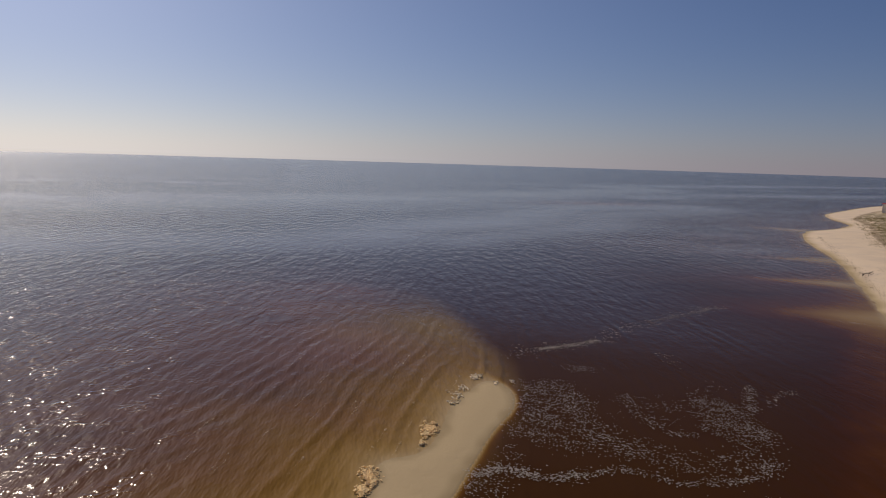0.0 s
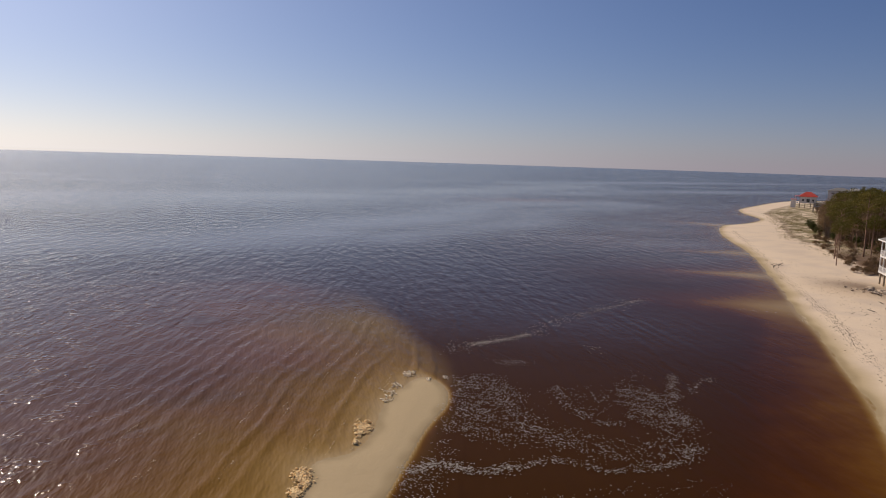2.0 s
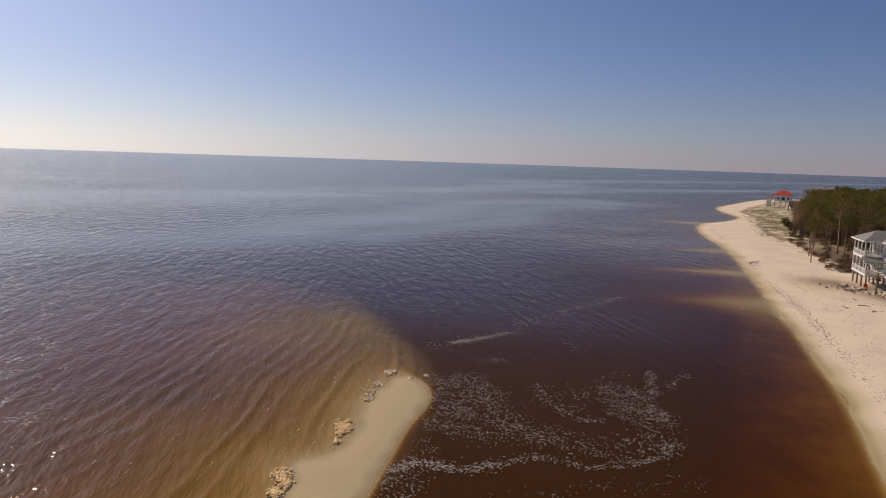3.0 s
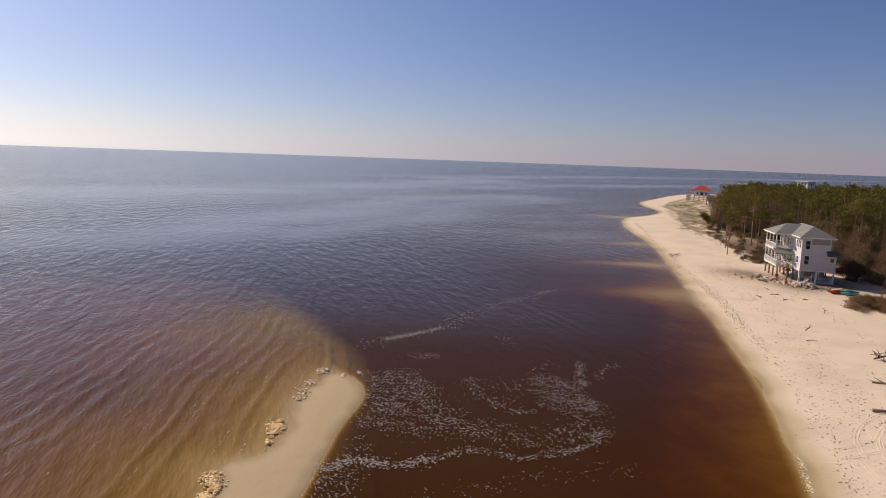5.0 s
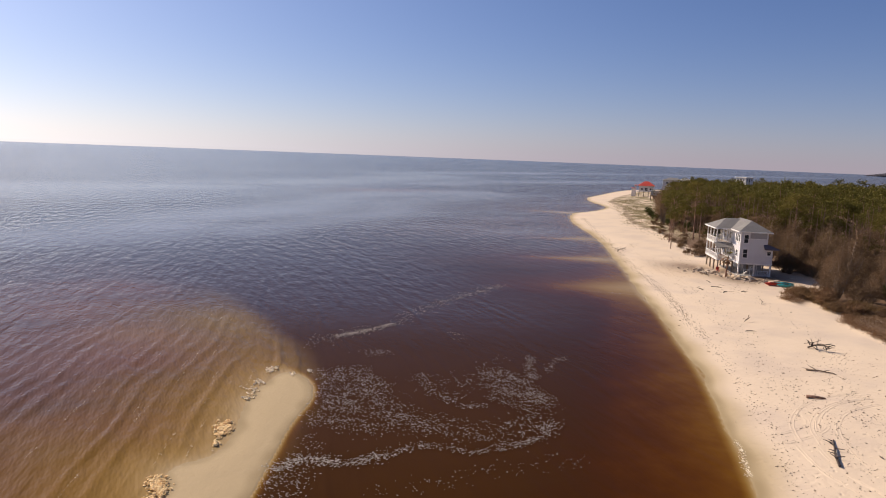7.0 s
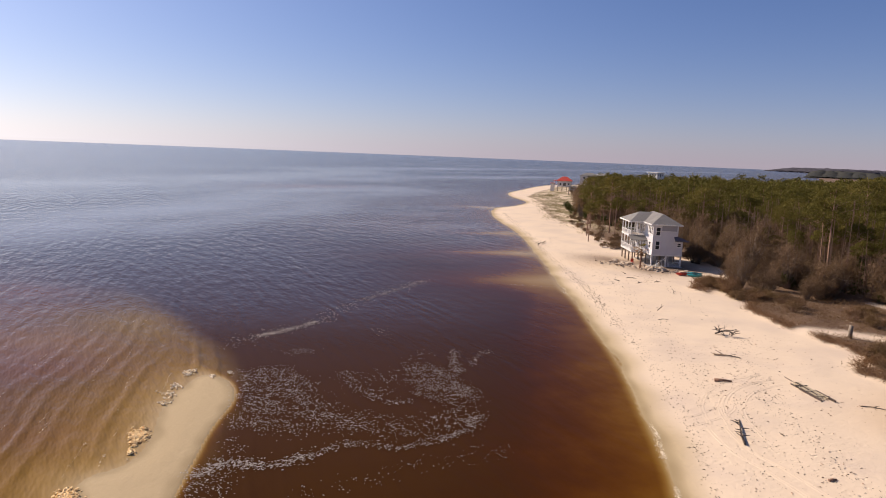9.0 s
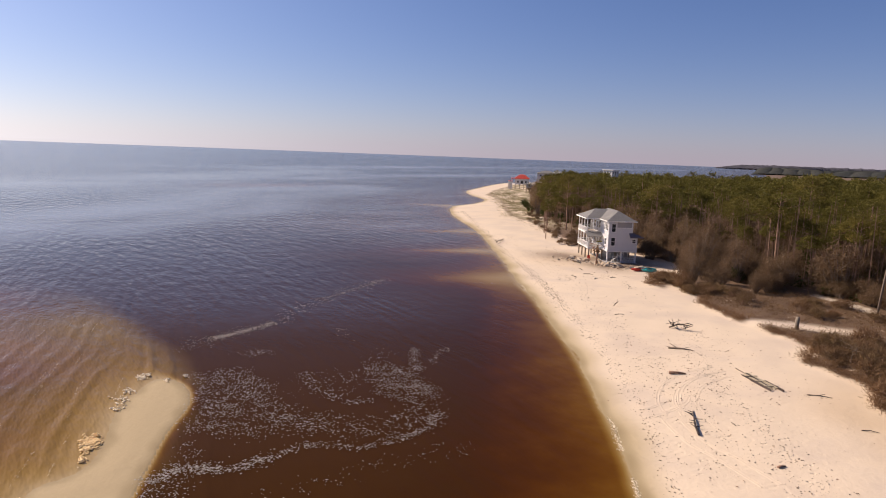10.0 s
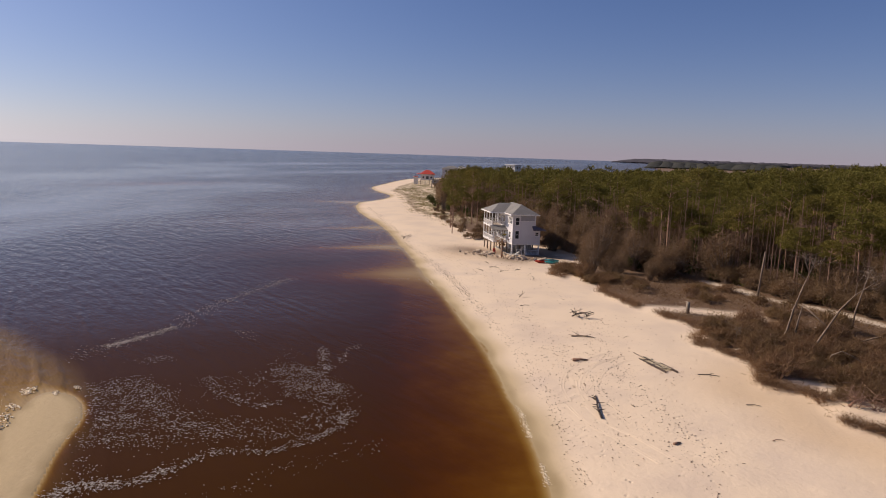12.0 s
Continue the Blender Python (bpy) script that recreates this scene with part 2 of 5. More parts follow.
def siding_material(name, colour):
    """Painted lap siding: boards 0.18 m high with a step between them."""
    k = Mat(name, colour, 0.6).local()
    z = k.node("ShaderNodeSeparateXYZ", Vector=k.co).outputs[2]
    lap = k.maths("FRACT", k.maths("DIVIDE", z, 0.18))
    k.blend(k.maths("MULTIPLY", k.ramp(k.noise(0.7, 5), 0.4, 0.75), 0.35), tuple(c * 0.82 for c in colour))
    k.bump(lap, 0.6, 0.03)
    return k.m


def shingle_material(name, colour):
    k = Mat(name, colour, 0.9).local()
    k.blend(k.ramp(k.noise(5.0, 3, 0.7, k.scaled(3, 3, 6)), 0.4, 0.7), tuple(c * 0.7 for c in colour))
    k.blend(k.maths("MULTIPLY", k.ramp(k.noise(0.5, 4), 0.45, 0.7), 0.5), tuple(c * 1.25 for c in colour))
    k.bump(k.noise(20, 3), 0.5, 0.02)
    return k.m


def bark_material(name, colour, other):
    k = Mat(name, colour, 0.9).local()
    k.blend(k.ramp(k.noise(3.0, 5, 0.65, k.scaled(2, 2, 0.5)), 0.35, 0.65), other)
    k.blend(k.maths("MULTIPLY", k.ramp(k.rand(), 0.2, 1.0), 0.5), tuple((c + d) * 0.35 for c, d in zip(colour, other)))
    k.bump(k.noise(12, 4, 0.6, k.scaled(2, 2, 0.4)), 0.6, 0.04)
    return k.m


WHITE = plain("white_paint", (0.74, 0.72, 0.69), 0.5)
SIDING = siding_material("pale_grey_siding", (0.60, 0.59, 0.60))
SIDING_DARK = siding_material("grey_siding", (0.34, 0.33, 0.33))
SHINGLE = shingle_material("grey_shingle", (0.20, 0.19, 0.175))
SHINGLE_DARK = shingle_material("dark_shingle", (0.12, 0.105, 0.125))
RED_ROOF = plain("red_metal_roof", (0.55, 0.07, 0.035), 0.45)
PILE = bark_material("weathered_pile", (0.36, 0.30, 0.23), (0.22, 0.17, 0.12))
DECK = bark_material("deck_boards", (0.40, 0.33, 0.26), (0.28, 0.22, 0.16))
BARK = bark_material("pine_bark", (0.36, 0.215, 0.14), (0.21, 0.125, 0.088))
DEADWOOD = bark_material("bleached_wood", (0.25, 0.185, 0.135), (0.14, 0.10, 0.07))
DARKWOOD = bark_material("dark_wet_wood", (0.085, 0.06, 0.045), (0.05, 0.035, 0.03))
NEEDLE = leaf("pine_needles", ((0.118, 0.105, 0.021), (0.158, 0.136, 0.029), (0.205, 0.155, 0.036)), 0.75, 0.3)
BROADLEAF = leaf("evergreen_leaves", ((0.07, 0.085, 0.025), (0.11, 0.115, 0.035), (0.06, 0.07, 0.025)))
TWIG = leaf("bare_twigs", ((0.18, 0.112, 0.062), (0.27, 0.178, 0.105), (0.175, 0.12, 0.062)))
SCRUB = leaf("dry_scrub", ((0.19, 0.108, 0.055), (0.28, 0.172, 0.096), (0.175, 0.125, 0.055)))
PALMETTO = leaf("palmetto", ((0.11, 0.11, 0.028), (0.21, 0.175, 0.04), (0.12, 0.115, 0.03)))
DRYGRASS = leaf("dry_grass", ((0.17, 0.135, 0.05), (0.25, 0.195, 0.08), (0.16, 0.13, 0.055)))
FOAM = plain("sea_foam", (0.42, 0.375, 0.32), 0.8)
CREAMFOAM = plain("cream_foam", (0.88, 0.76, 0.55), 0.8, (0.80, 0.66, 0.44))
TANFOAM = plain("tan_foam", (0.90, 0.66, 0.33), 0.85, (0.78, 0.52, 0.22), 3.0)
ROCK = plain("broken_concrete", (0.50, 0.40, 0.29), 0.9, (0.32, 0.24, 0.17), 3.0)
CONCRETE = plain("concrete", (0.42, 0.40, 0.37), 0.85)
INTERIOR = plain("dim_room", (0.30, 0.28, 0.26), 0.9)


def glass_material():
    k = Mat("window_glass", (0.03, 0.035, 0.04), 0.06)
    k.b.inputs["Specular IOR Level"].default_value = 0.8
    return k.m


GLASS = glass_material()
# ---- plan of the coast (metres) ----
def smooth_line(points, steps=6):
    """A Catmull-Rom line through the points."""
    p = np.array([points[0], *points, points[-1]], float)
    out = []
    for i in range(1, len(p) - 2):
        for s in np.arange(steps) / steps:
            a0, a1, a2, a3 = p[i - 1], p[i], p[i + 1], p[i + 2]
            out.append(0.5 * (2 * a1 + (a2 - a0) * s + (2 * a0 - 5 * a1 + 4 * a2 - a3) * s ** 2 + (3 * a1 - a0 - 3 * a2 + a3) * s ** 3))
    out.append(p[-2])
    return np.array(out)


def line_distance(x, y, line):
    best = np.full(x.shape, 1e9)
    for (x0, y0), (x1, y1) in zip(line[:-1], line[1:]):
        dx, dy = x1 - x0, y1 - y0
        s = np.clip(((x - x0) * dx + (y - y0) * dy) / (dx * dx + dy * dy + 1e-9), 0, 1)
        best = np.minimum(best, (x - x0 - s * dx) ** 2 + (y - y0 - s * dy) ** 2)
    return np.sqrt(best)


def inside(x, y, poly):
    hit = np.zeros(x.shape, bool)
    for (x0, y0), (x1, y1) in zip(poly, np.roll(poly, -1, axis=0)):
        if y0 != y1:
            hit ^= ((y0 > y) != (y1 > y)) & (x < (x1 - x0) * (y - y0) / (y1 - y0) + x0)
    return hit


def step(v, lo, hi):
    s = np.clip((v - lo) / (hi - lo), 0, 1)
    return s * s * (3 - 2 * s)


def waviness(x, y, size, seed=0.0):
    """Cheap smooth noise, -1 to 1."""
    x, y = x / size + seed * 7.1, y / size - seed * 3.7
    return (np.sin(x * 1.3 + 1.7 * np.sin(y * 0.9 + seed)) + np.sin(y * 1.7 + 1.3 * np.sin(x * 1.1 - seed)) + np.sin((x + y) * 2.3 + seed * 2)) / 3


SHORE = smooth_line([(-400, -700), (-120, -190), (-30, -46), (8, 0), (22, 16), (31.9, 27.1), (34.4, 30.3), (38.0, 35.0), (42.0, 41.0), (46.4, 47.5), (51.9, 56.1),
                     (57.8, 66.7), (65.8, 80.7), (70.3, 90), (77.0, 101.5), (89.7, 124.9), (109.5, 162.3), (128, 205), (148, 238), (172, 256),
                     (190, 276), (205, 312), (221, 340), (246, 367), (303, 424), (345, 452), (430, 470), (560, 480), (720, 520), (950, 640), (1300, 860), (2000, 1330), (2700, 1780), (3500, 2100), (4200, 2300)])
LAND = np.vstack([SHORE, [(4000, -600), (4000, -3000), (-400, -3000)]])
BAR = smooth_line([(-9, 18), (-5.0, 34), (-1.8, 42.2), (-1.2, 47.0), (1.8, 48.8), (3.5, 52.8), (4.6, 57.8), (6.4, 62.0), (8.8, 65.6), (10.6, 64.6), (11.2, 61.0), (10.3, 57.2),
                   (7.9, 52.4), (5.6, 46.4), (3.7, 41.4), (0, 32), (-2, 18), (-9, 18)], 5)
BAR_EDGE = smooth_line([(-2, 0), (0, 32), (5.6, 46.4), (11.2, 61.0), (11.6, 68), (10.8, 78), (8.6, 92), (4, 112), (-6, 150)])
ROAD = smooth_line([(110.6, 61.6), (109.7, 59.6), (108.0, 55.0), (106.0, 50.0), (104.2, 44.1), (103.1, 38.1), (101.9, 30.7), (99, 18), (92, 0), (80, -30)])
SCRUB_EDGE = smooth_line([(300, 400), (222, 318), (190, 264), (166, 228), (146, 195), (136, 168), (122, 140), (112, 124), (118, 108), (112, 92), (98, 82), (90, 80.5), (92, 71),
                          (86, 66), (82, 57.4), (80.5, 52), (77.6, 43.6), (71.2, 40.5), (68.6, 32.3), (63.2, 29), (64, 24.6), (59.6, 20.2), (59, 14), (50, 0), (20, -40)])
SCRUB_LAND = np.vstack([SCRUB_EDGE, [(20, -2900), (4000, -2900), (4000, 600)]])
FOREST_EDGE = smooth_line([(330, 400), (262, 318), (205, 250), (163.8, 200), (147, 166), (141, 140), (136, 121.8), (133, 108), (126, 90), (116, 74), (113.5, 66), (113, 58), (110.5, 50), (109, 42), (108, 34), (106.5, 20), (100, -5), (88, -60)])
FOREST_LAND = np.vstack([FOREST_EDGE, [(88, -2900), (4000, -2900), (4000, 2250)]])
# patches of bare sand in the scrub
SAND_PATCHES = [np.array(p) for p in ([(82.6, 54.2), (86.3, 50.8), (88.3, 48.6), (90.8, 45.6), (90.8, 43.3)], [(62.9, 21.4), (65.7, 20.3)], [(67.2, 26.5), (67.5, 25.1)], [(63.3, 18.8), (65.3, 18.6)], [(92, 76), (90, 71)])]
HOUSE = (102.2, 101.9)
# where the sand is full of footprints: a line and its half width
TRODDEN = [(smooth_line([(36, 24), (42, 31), (48, 38.5), (53, 46), (59, 56), (66, 68), (74, 82), (84, 100), (95, 124)]), 1.3),
           (smooth_line([(44, 22), (49, 29), (53, 36), (58, 42), (66, 50), (76, 62), (88, 84)]), 2.0),
           (smooth_line([(40, 20), (44, 26), (47, 33), (52, 40)]), 1.2)]
BAR_TAIL = np.array([(7.0, 62.0), (7.4, 72.0), (5.0, 90.0)])
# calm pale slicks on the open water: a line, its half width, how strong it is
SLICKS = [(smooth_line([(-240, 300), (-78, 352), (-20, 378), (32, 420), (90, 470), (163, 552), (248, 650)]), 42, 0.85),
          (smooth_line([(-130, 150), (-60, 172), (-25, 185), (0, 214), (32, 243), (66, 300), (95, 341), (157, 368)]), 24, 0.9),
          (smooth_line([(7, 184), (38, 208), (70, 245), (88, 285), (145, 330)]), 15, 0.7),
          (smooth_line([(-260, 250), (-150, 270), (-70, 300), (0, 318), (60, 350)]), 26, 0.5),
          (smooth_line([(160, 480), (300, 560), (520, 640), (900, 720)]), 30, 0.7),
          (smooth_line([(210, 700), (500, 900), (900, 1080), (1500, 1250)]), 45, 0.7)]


def shoal(x, y, cx, cy, ex, ey, along, across):
    """A sand tongue under water from (cx, cy) towards (ex, ey)."""
    dx, dy = ex - cx, ey - cy
    n = math.hypot(dx, dy)
    s = ((x - cx) * dx + (y - cy) * dy) / n
    w = ((x - cx) * -dy + (y - cy) * dx) / n
    return np.exp(-np.where(s > 0, s / along, s / 4) ** 2 - (w / across) ** 2)


def terrain(x, y):
    """Height of the ground, and the fields that the materials read."""
    shape = x.shape
    x, y = x.ravel().astype(float), y.ravel().astype(float)
    d = line_distance(x, y, SHORE)
    land = inside(x, y, LAND)
    sd = np.where(land, d, -d) + 0.5 * waviness(x, y, 5.0) * step(np.hypot(x, y), 20, 60)
    dry = 0.62 * (1 - np.exp(-np.maximum(sd, 0) / 5.0)) + 0.10 * waviness(x, y, 9, 1) * step(sd, 3, 10) + 0.045 * waviness(x, y, 1.9, 2) * step(sd, 3, 8)
    scrub = np.where(inside(x, y, SCRUB_LAND), 1, -1) * line_distance(x, y, SCRUB_EDGE)
    dry = dry + 0.35 * step(scrub, -0.5, 2.5) + 0.25 * step(scrub, 0, 6) * waviness(x, y, 7, 3)
    pad = np.hypot(x - HOUSE[0] - 3, y - HOUSE[1] - 4)
    dry = dry + (0.6 - dry) * (1 - step(pad, 11, 17))
    flat = 5 + 4 * (1 - step(y, 55, 95))
    deep = 0.34 * np.minimum(d, 1.0) + 0.045 * np.clip(d - 1.0, 0, flat - 1.0) + 2.4 * (1 - np.exp(-np.maximum(d - flat, 0) / (16 + 12 * step(y, 70, 120))))
    # sand tongues that run out from the beach
    for cx, cy, ex, ey, along, across, amount in ((152, 243, 128, 262, 46, 11, 1), (110, 161, 94, 165, 38, 7.0, .95), (89, 127, 76, 132, 36, 6.5, .93),
                                                  (74, 97, 56, 103, 32, 10, .86), (197, 300, 180, 312, 14, 5, .9), (240, 365, 225, 372, 14, 4, .9)):
        deep = deep * (1 - amount * 0.985 * shoal(x, y, cx, cy, ex, ey, along, across))
    db = np.where(inside(x, y, BAR), -1, 1) * line_distance(x, y, BAR)
    far_side = np.vstack([BAR_EDGE, [(-400, 150), (-400, 0)]])
    edge = np.where(inside(x, y, far_side), -1, 1) * line_distance(x, y, BAR_EDGE)
    gold = 1 - step(edge + 0.6 * waviness(x, y, 4, 5), -2.5, 2.0)
    slope = 1.5 + (0.040 - 1.5) * gold
    bar = np.where(db < 0, 0.10 * np.tanh(db / 2.0), slope * db)
    deep = np.minimum(deep, bar)
    z = np.where(sd > 0, dry, -np.maximum(deep, -0.12))
    z = np.where(land | (deep < 0), z, np.minimum(z, -0.01))
    beyond = line_distance(x, y, BAR_TAIL)
    away = np.minimum(np.maximum(db, 0), beyond + 3)
    ragged = away + 2.2 * waviness(x, y, 6, 9)
    silt = 0.95 * gold * np.exp(-(np.maximum(ragged, 0) / 14.0) ** 2)
    plume = 0.95 * (1 - step(edge + 2.5 * waviness(x, y, 8, 2), -16, 3.5)) * np.exp(-(away / 44.0) ** 2)
    shore_plume = np.exp(-(d / (22 + 26 * step(y, 90, 190))) ** 2) * step(y, 70, 125) * (1 - step(y, 300, 380))
    plume = np.maximum(plume, 0.55 * shore_plume)
    plume = np.maximum(plume, 0.9 * np.exp(-((x - 115 - 0.35 * (y - 385)) / 42) ** 2 - ((y - 385) / 26) ** 2))
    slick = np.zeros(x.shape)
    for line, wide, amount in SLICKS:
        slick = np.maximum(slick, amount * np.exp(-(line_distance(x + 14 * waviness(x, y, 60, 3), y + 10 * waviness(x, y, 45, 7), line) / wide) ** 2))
    calm = step(edge, -2.0, 2.0) * (1 - step(np.hypot(x - 30, y - 60), 60, 150)) * 0.85
    calm = calm * (1 - 0.75 * step(y + 0.4 * x, 80, 104) * (1 - step(x, 30, 60)))
    wet = np.where(sd > 0, 1 - step(sd + 0.4 * waviness(x, y, 3, 4), 0.1, 1.2), 1.0)
    wet = np.where(db < 0, 1.0 - 0.86 * step(-db + 0.35 * waviness(x, y, 1.6, 3), 0.1, 1.9 - 0.9 * gold), wet)
    grass = step(scrub, 0, 4) * step(y, 150, 180)
    litter = step(np.where(inside(x, y, FOREST_LAND), 1, -1) * line_distance(x, y, FOREST_EDGE), -4, 3)
    r = line_distance(x, y, ROAD)
    road = 1 - step(r + 0.35 * waviness(x, y, 2.5, 6), 0.9, 1.5)
    dirt_shade = step(scrub + 0.8 * waviness(x, y, 2.2, 8), 0.4, 1.0) * (1 - grass)
    dirt_shade = dirt_shade * (1 - np.exp(-(np.min([line_distance(x, y, p) for p in SAND_PATCHES], axis=0) / 1.8) ** 4))
    dirt_shade = np.maximum(dirt_shade, 0.8 * np.exp(-((x - 99.5) / 5.5) ** 2 - ((y - 111) / 8.5) ** 2))
    dirt_shade = np.maximum(dirt_shade, 0.7 * np.exp(-((x - 97.5) / 3.5) ** 2 - ((y - 99) / 7) ** 2))
    # under and right of the house: dirt, with the house's shade painted in
    dirt_shade = np.maximum(dirt_shade, 0.95 * np.exp(-((x - 106.0) / 8) ** 2 - ((y - 101) / 9) ** 4))
    tan = 0.8 * np.exp(-((scrub + 2.5) / 4.5) ** 2) * (1 - step(y, 28, 42)) + 0.45 * np.exp(-((x - 93.0) / 5.0) ** 2 - ((y - 108) / 9) ** 2)
    damp = np.where(sd > 0, 1 - step(sd + 0.5 * waviness(x, y, 6, 4), 0.4, 3.4), 0.0)
    damp = np.where(db < 0, 1.0, damp)
    trodden = np.zeros(x.shape)
    for line, wide in TRODDEN:
        trodden = np.maximum(trodden, np.exp(-(line_distance(x, y, line) / wide) ** 2))
    windward = 1 - step(x + 0.16 * y + 2.5 * waviness(x, y, 9, 5), -16, 2)
    fields = {"windward": windward, "tan": tan, "damp": damp, "trodden": trodden * step(sd, 0.8, 2.0), "depth": np.maximum(-z, 0.0), "silt": silt, "sea": step(np.where(land, 0.0, d) + 34 * waviness(x, y * 0.7, 52, 6), 48, 165), "open_sea": step(np.hypot(x, y), 80, 220), "calm": calm, "plume": plume, "slick": slick, "wet": wet, "grass": grass, "litter": litter * (1 - road), "road": road, "dirt_shade": dirt_shade}
    return z.reshape(shape), {k: v.reshape(shape) for k, v in fields.items()}


def ground_z(x, y):
    return float(terrain(np.array([x]), np.array([y]))[0][0])


def polar_sheet(name, radii, material, zfun, keep, turn=0.22):
    """One sheet round the camera's foot that reaches the horizon, finer where it is near."""
    az = np.radians(np.concatenate([np.arange(-37, 78.01, turn), np.arange(81, 323, 4)]))
    r, a = np.meshgrid(radii, az, indexing="ij")
    x, y = r * np.sin(a), r * np.cos(a)
    z, fields = zfun(x, y)
    n, m = x.shape
    verts = np.stack([x, y, z], -1).reshape(-1, 3)
    i = np.arange(n - 1)[:, None] * m
    j = np.arange(m)[None]
    k = (j + 1) % m
    quads = np.stack([i + j, i + m + j, i + m + k, i + k], -1).reshape(-1, 4)[:, ::-1]
    mesh = bpy.data.meshes.new(name)
    mesh.vertices.add(len(verts))
    mesh.vertices.foreach_set("co", verts.astype(np.float32).ravel())
    mesh.loops.add(quads.size)
    mesh.loops.foreach_set("vertex_index", quads.astype(np.int32).ravel())
    mesh.polygons.add(len(quads))
    mesh.polygons.foreach_set("loop_start", np.arange(0, quads.size, 4, dtype=np.int32))
    mesh.polygons.foreach_set("use_smooth", np.ones(len(quads), bool))
    for key in keep:
        mesh.attributes.new(key, "FLOAT", "POINT").data.foreach_set("value", fields[key].astype(np.float32).ravel())
    mesh.update(calc_edges=True)
    mesh.validate()
    mesh.materials.append(material)
    return new(name, mesh)


def rings(start, steps):
    r, out = 0.02, [0.02]
    while r < 4950:
        r = r + (max(start, r * steps) if r > 20 else 3.0)
        out.append(min(r, 4950))
    return np.array(out)


def water_height(x, y):
    _, fields = terrain(x, y)
    rough = (1 - fields["calm"]) * np.clip(fields["depth"] / 0.14, 0.0, 1) * (1 - step(np.hypot(x, y), 120, 300))
    c, s = math.cos(radians(WAVE_TURN)), math.sin(radians(WAVE_TURN))
    u, v = x * c + y * s, -x * s + y * c
    u = u + 0.006 * x * (y - 60)
    bend = 1.3 * waviness(u, v, 14, 2) + 0.45 * waviness(u, v, 5, 4)
    z = 0.0
    for long, high, seed in ((2.0, 0.15, 1), (1.25, 0.07, 5)):
        phase = (u + bend * (0.7 + 0.1 * seed)) * 2 * math.pi / long
        crest = np.maximum(np.sin(phase + 0.5 * np.cos(phase)), 0) ** 9 - 0.07
        z = z + high * crest * np.clip(0.45 + 0.75 * waviness(u * 1.1, v * 0.2, 3.0, seed), 0.0, 1.2)
    z = rough * (z + 0.012 * waviness(x, y, 0.9, 3))
    return z, fields


ground = tagged(polar_sheet("ground", rings(0.45, 0.010), SAND, terrain, ("wet", "grass", "litter", "road", "dirt_shade", "tan", "damp", "trodden"), 0.22), "pale sand beach, dunes and shallow sandy sea bed", "ground", kind="structure")
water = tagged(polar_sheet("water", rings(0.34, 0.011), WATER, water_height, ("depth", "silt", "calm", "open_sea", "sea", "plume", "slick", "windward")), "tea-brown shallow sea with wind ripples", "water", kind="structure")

# ---- helpers for things ----
def part(name, bm, material, parent, label=""):
    mesh = bpy.data.meshes.new(name)
    bm.to_mesh(mesh)
    bm.free()
    mesh.materials.append(material)
    ob = new(name, mesh)
    ob.parent = parent
    if label:
        ob["label"] = label
    return ob


def part_py(name, verts, faces, material, parent, label="", smooth=False):
    mesh = bpy.data.meshes.new(name)
    mesh.from_pydata([tuple(v) for v in verts], [], [tuple(f) for f in faces])
    if smooth:
        mesh.polygons.foreach_set("use_smooth", [True] * len(mesh.polygons))
    mesh.materials.append(material)
    ob = new(name, mesh)
    ob.parent = parent
    if label:
        ob["label"] = label
    return ob


def thing(name, m, label, category, group=""):
    ob = new(name)
    ob.matrix_world = m
    return tagged(ob, label, category, group)


def box(bm, x0, x1, y0, y1, z0, z1, bevel=0.0):
    m = Matrix.Translation(((x0 + x1) / 2, (y0 + y1) / 2, (z0 + z1) / 2)) @ Matrix.Diagonal((abs(x1 - x0), abs(y1 - y0), abs(z1 - z0), 1))
    made = bmesh.ops.create_cube(bm, size=1, matrix=m)
    if bevel:
        edges = list({e for v in made["verts"] for e in v.link_edges})
        bmesh.ops.bevel(bm, geom=edges, offset=bevel, segments=1, affect="EDGES")
    return bm


def boxes(*specs, bevel=0.0):
    bm = bmesh.new()
    for s in specs:
        box(bm, *s, bevel=bevel)
    return bm


def tube(points, radii, sides=6, cap=True):
    """Vertices and faces of a bent, tapering limb."""
    pts = [Vector(p) for p in points]
    verts, faces = [], []
    for i, p in enumerate(pts):
        d = (pts[min(i + 1, len(pts) - 1)] - pts[max(i - 1, 0)]).normalized()
        a0 = d.cross(Vector((0.31, 0.87, 0.12))).normalized()
        b0 = d.cross(a0)
        for k in range(sides):
            t = 2 * math.pi * k / sides
            verts.append(p + (a0 * math.cos(t) + b0 * math.sin(t)) * radii[i])
    for i in range(len(pts) - 1):
        for k in range(sides):
            q = (k + 1) % sides
            faces.append((i * sides + k, i * sides + q, (i + 1) * sides + q, (i + 1) * sides + k))
    if cap:
        faces.append(tuple(range(sides))[::-1])
        faces.append(tuple((len(pts) - 1) * sides + k for k in range(sides)))
    return verts, faces


class Heap:
    """Gathers vertices and faces of one part."""

    def __init__(self):
        self.v, self.f = [], []

    def add(self, verts, faces):
        n = len(self.v)
        self.v += [tuple(p) for p in verts]
        self.f += [tuple(i + n for i in f) for f in faces]
        return self

    def part(self, name, material, parent, label="", smooth=False):
        return part_py(name, self.v, self.f, material, parent, label, smooth)


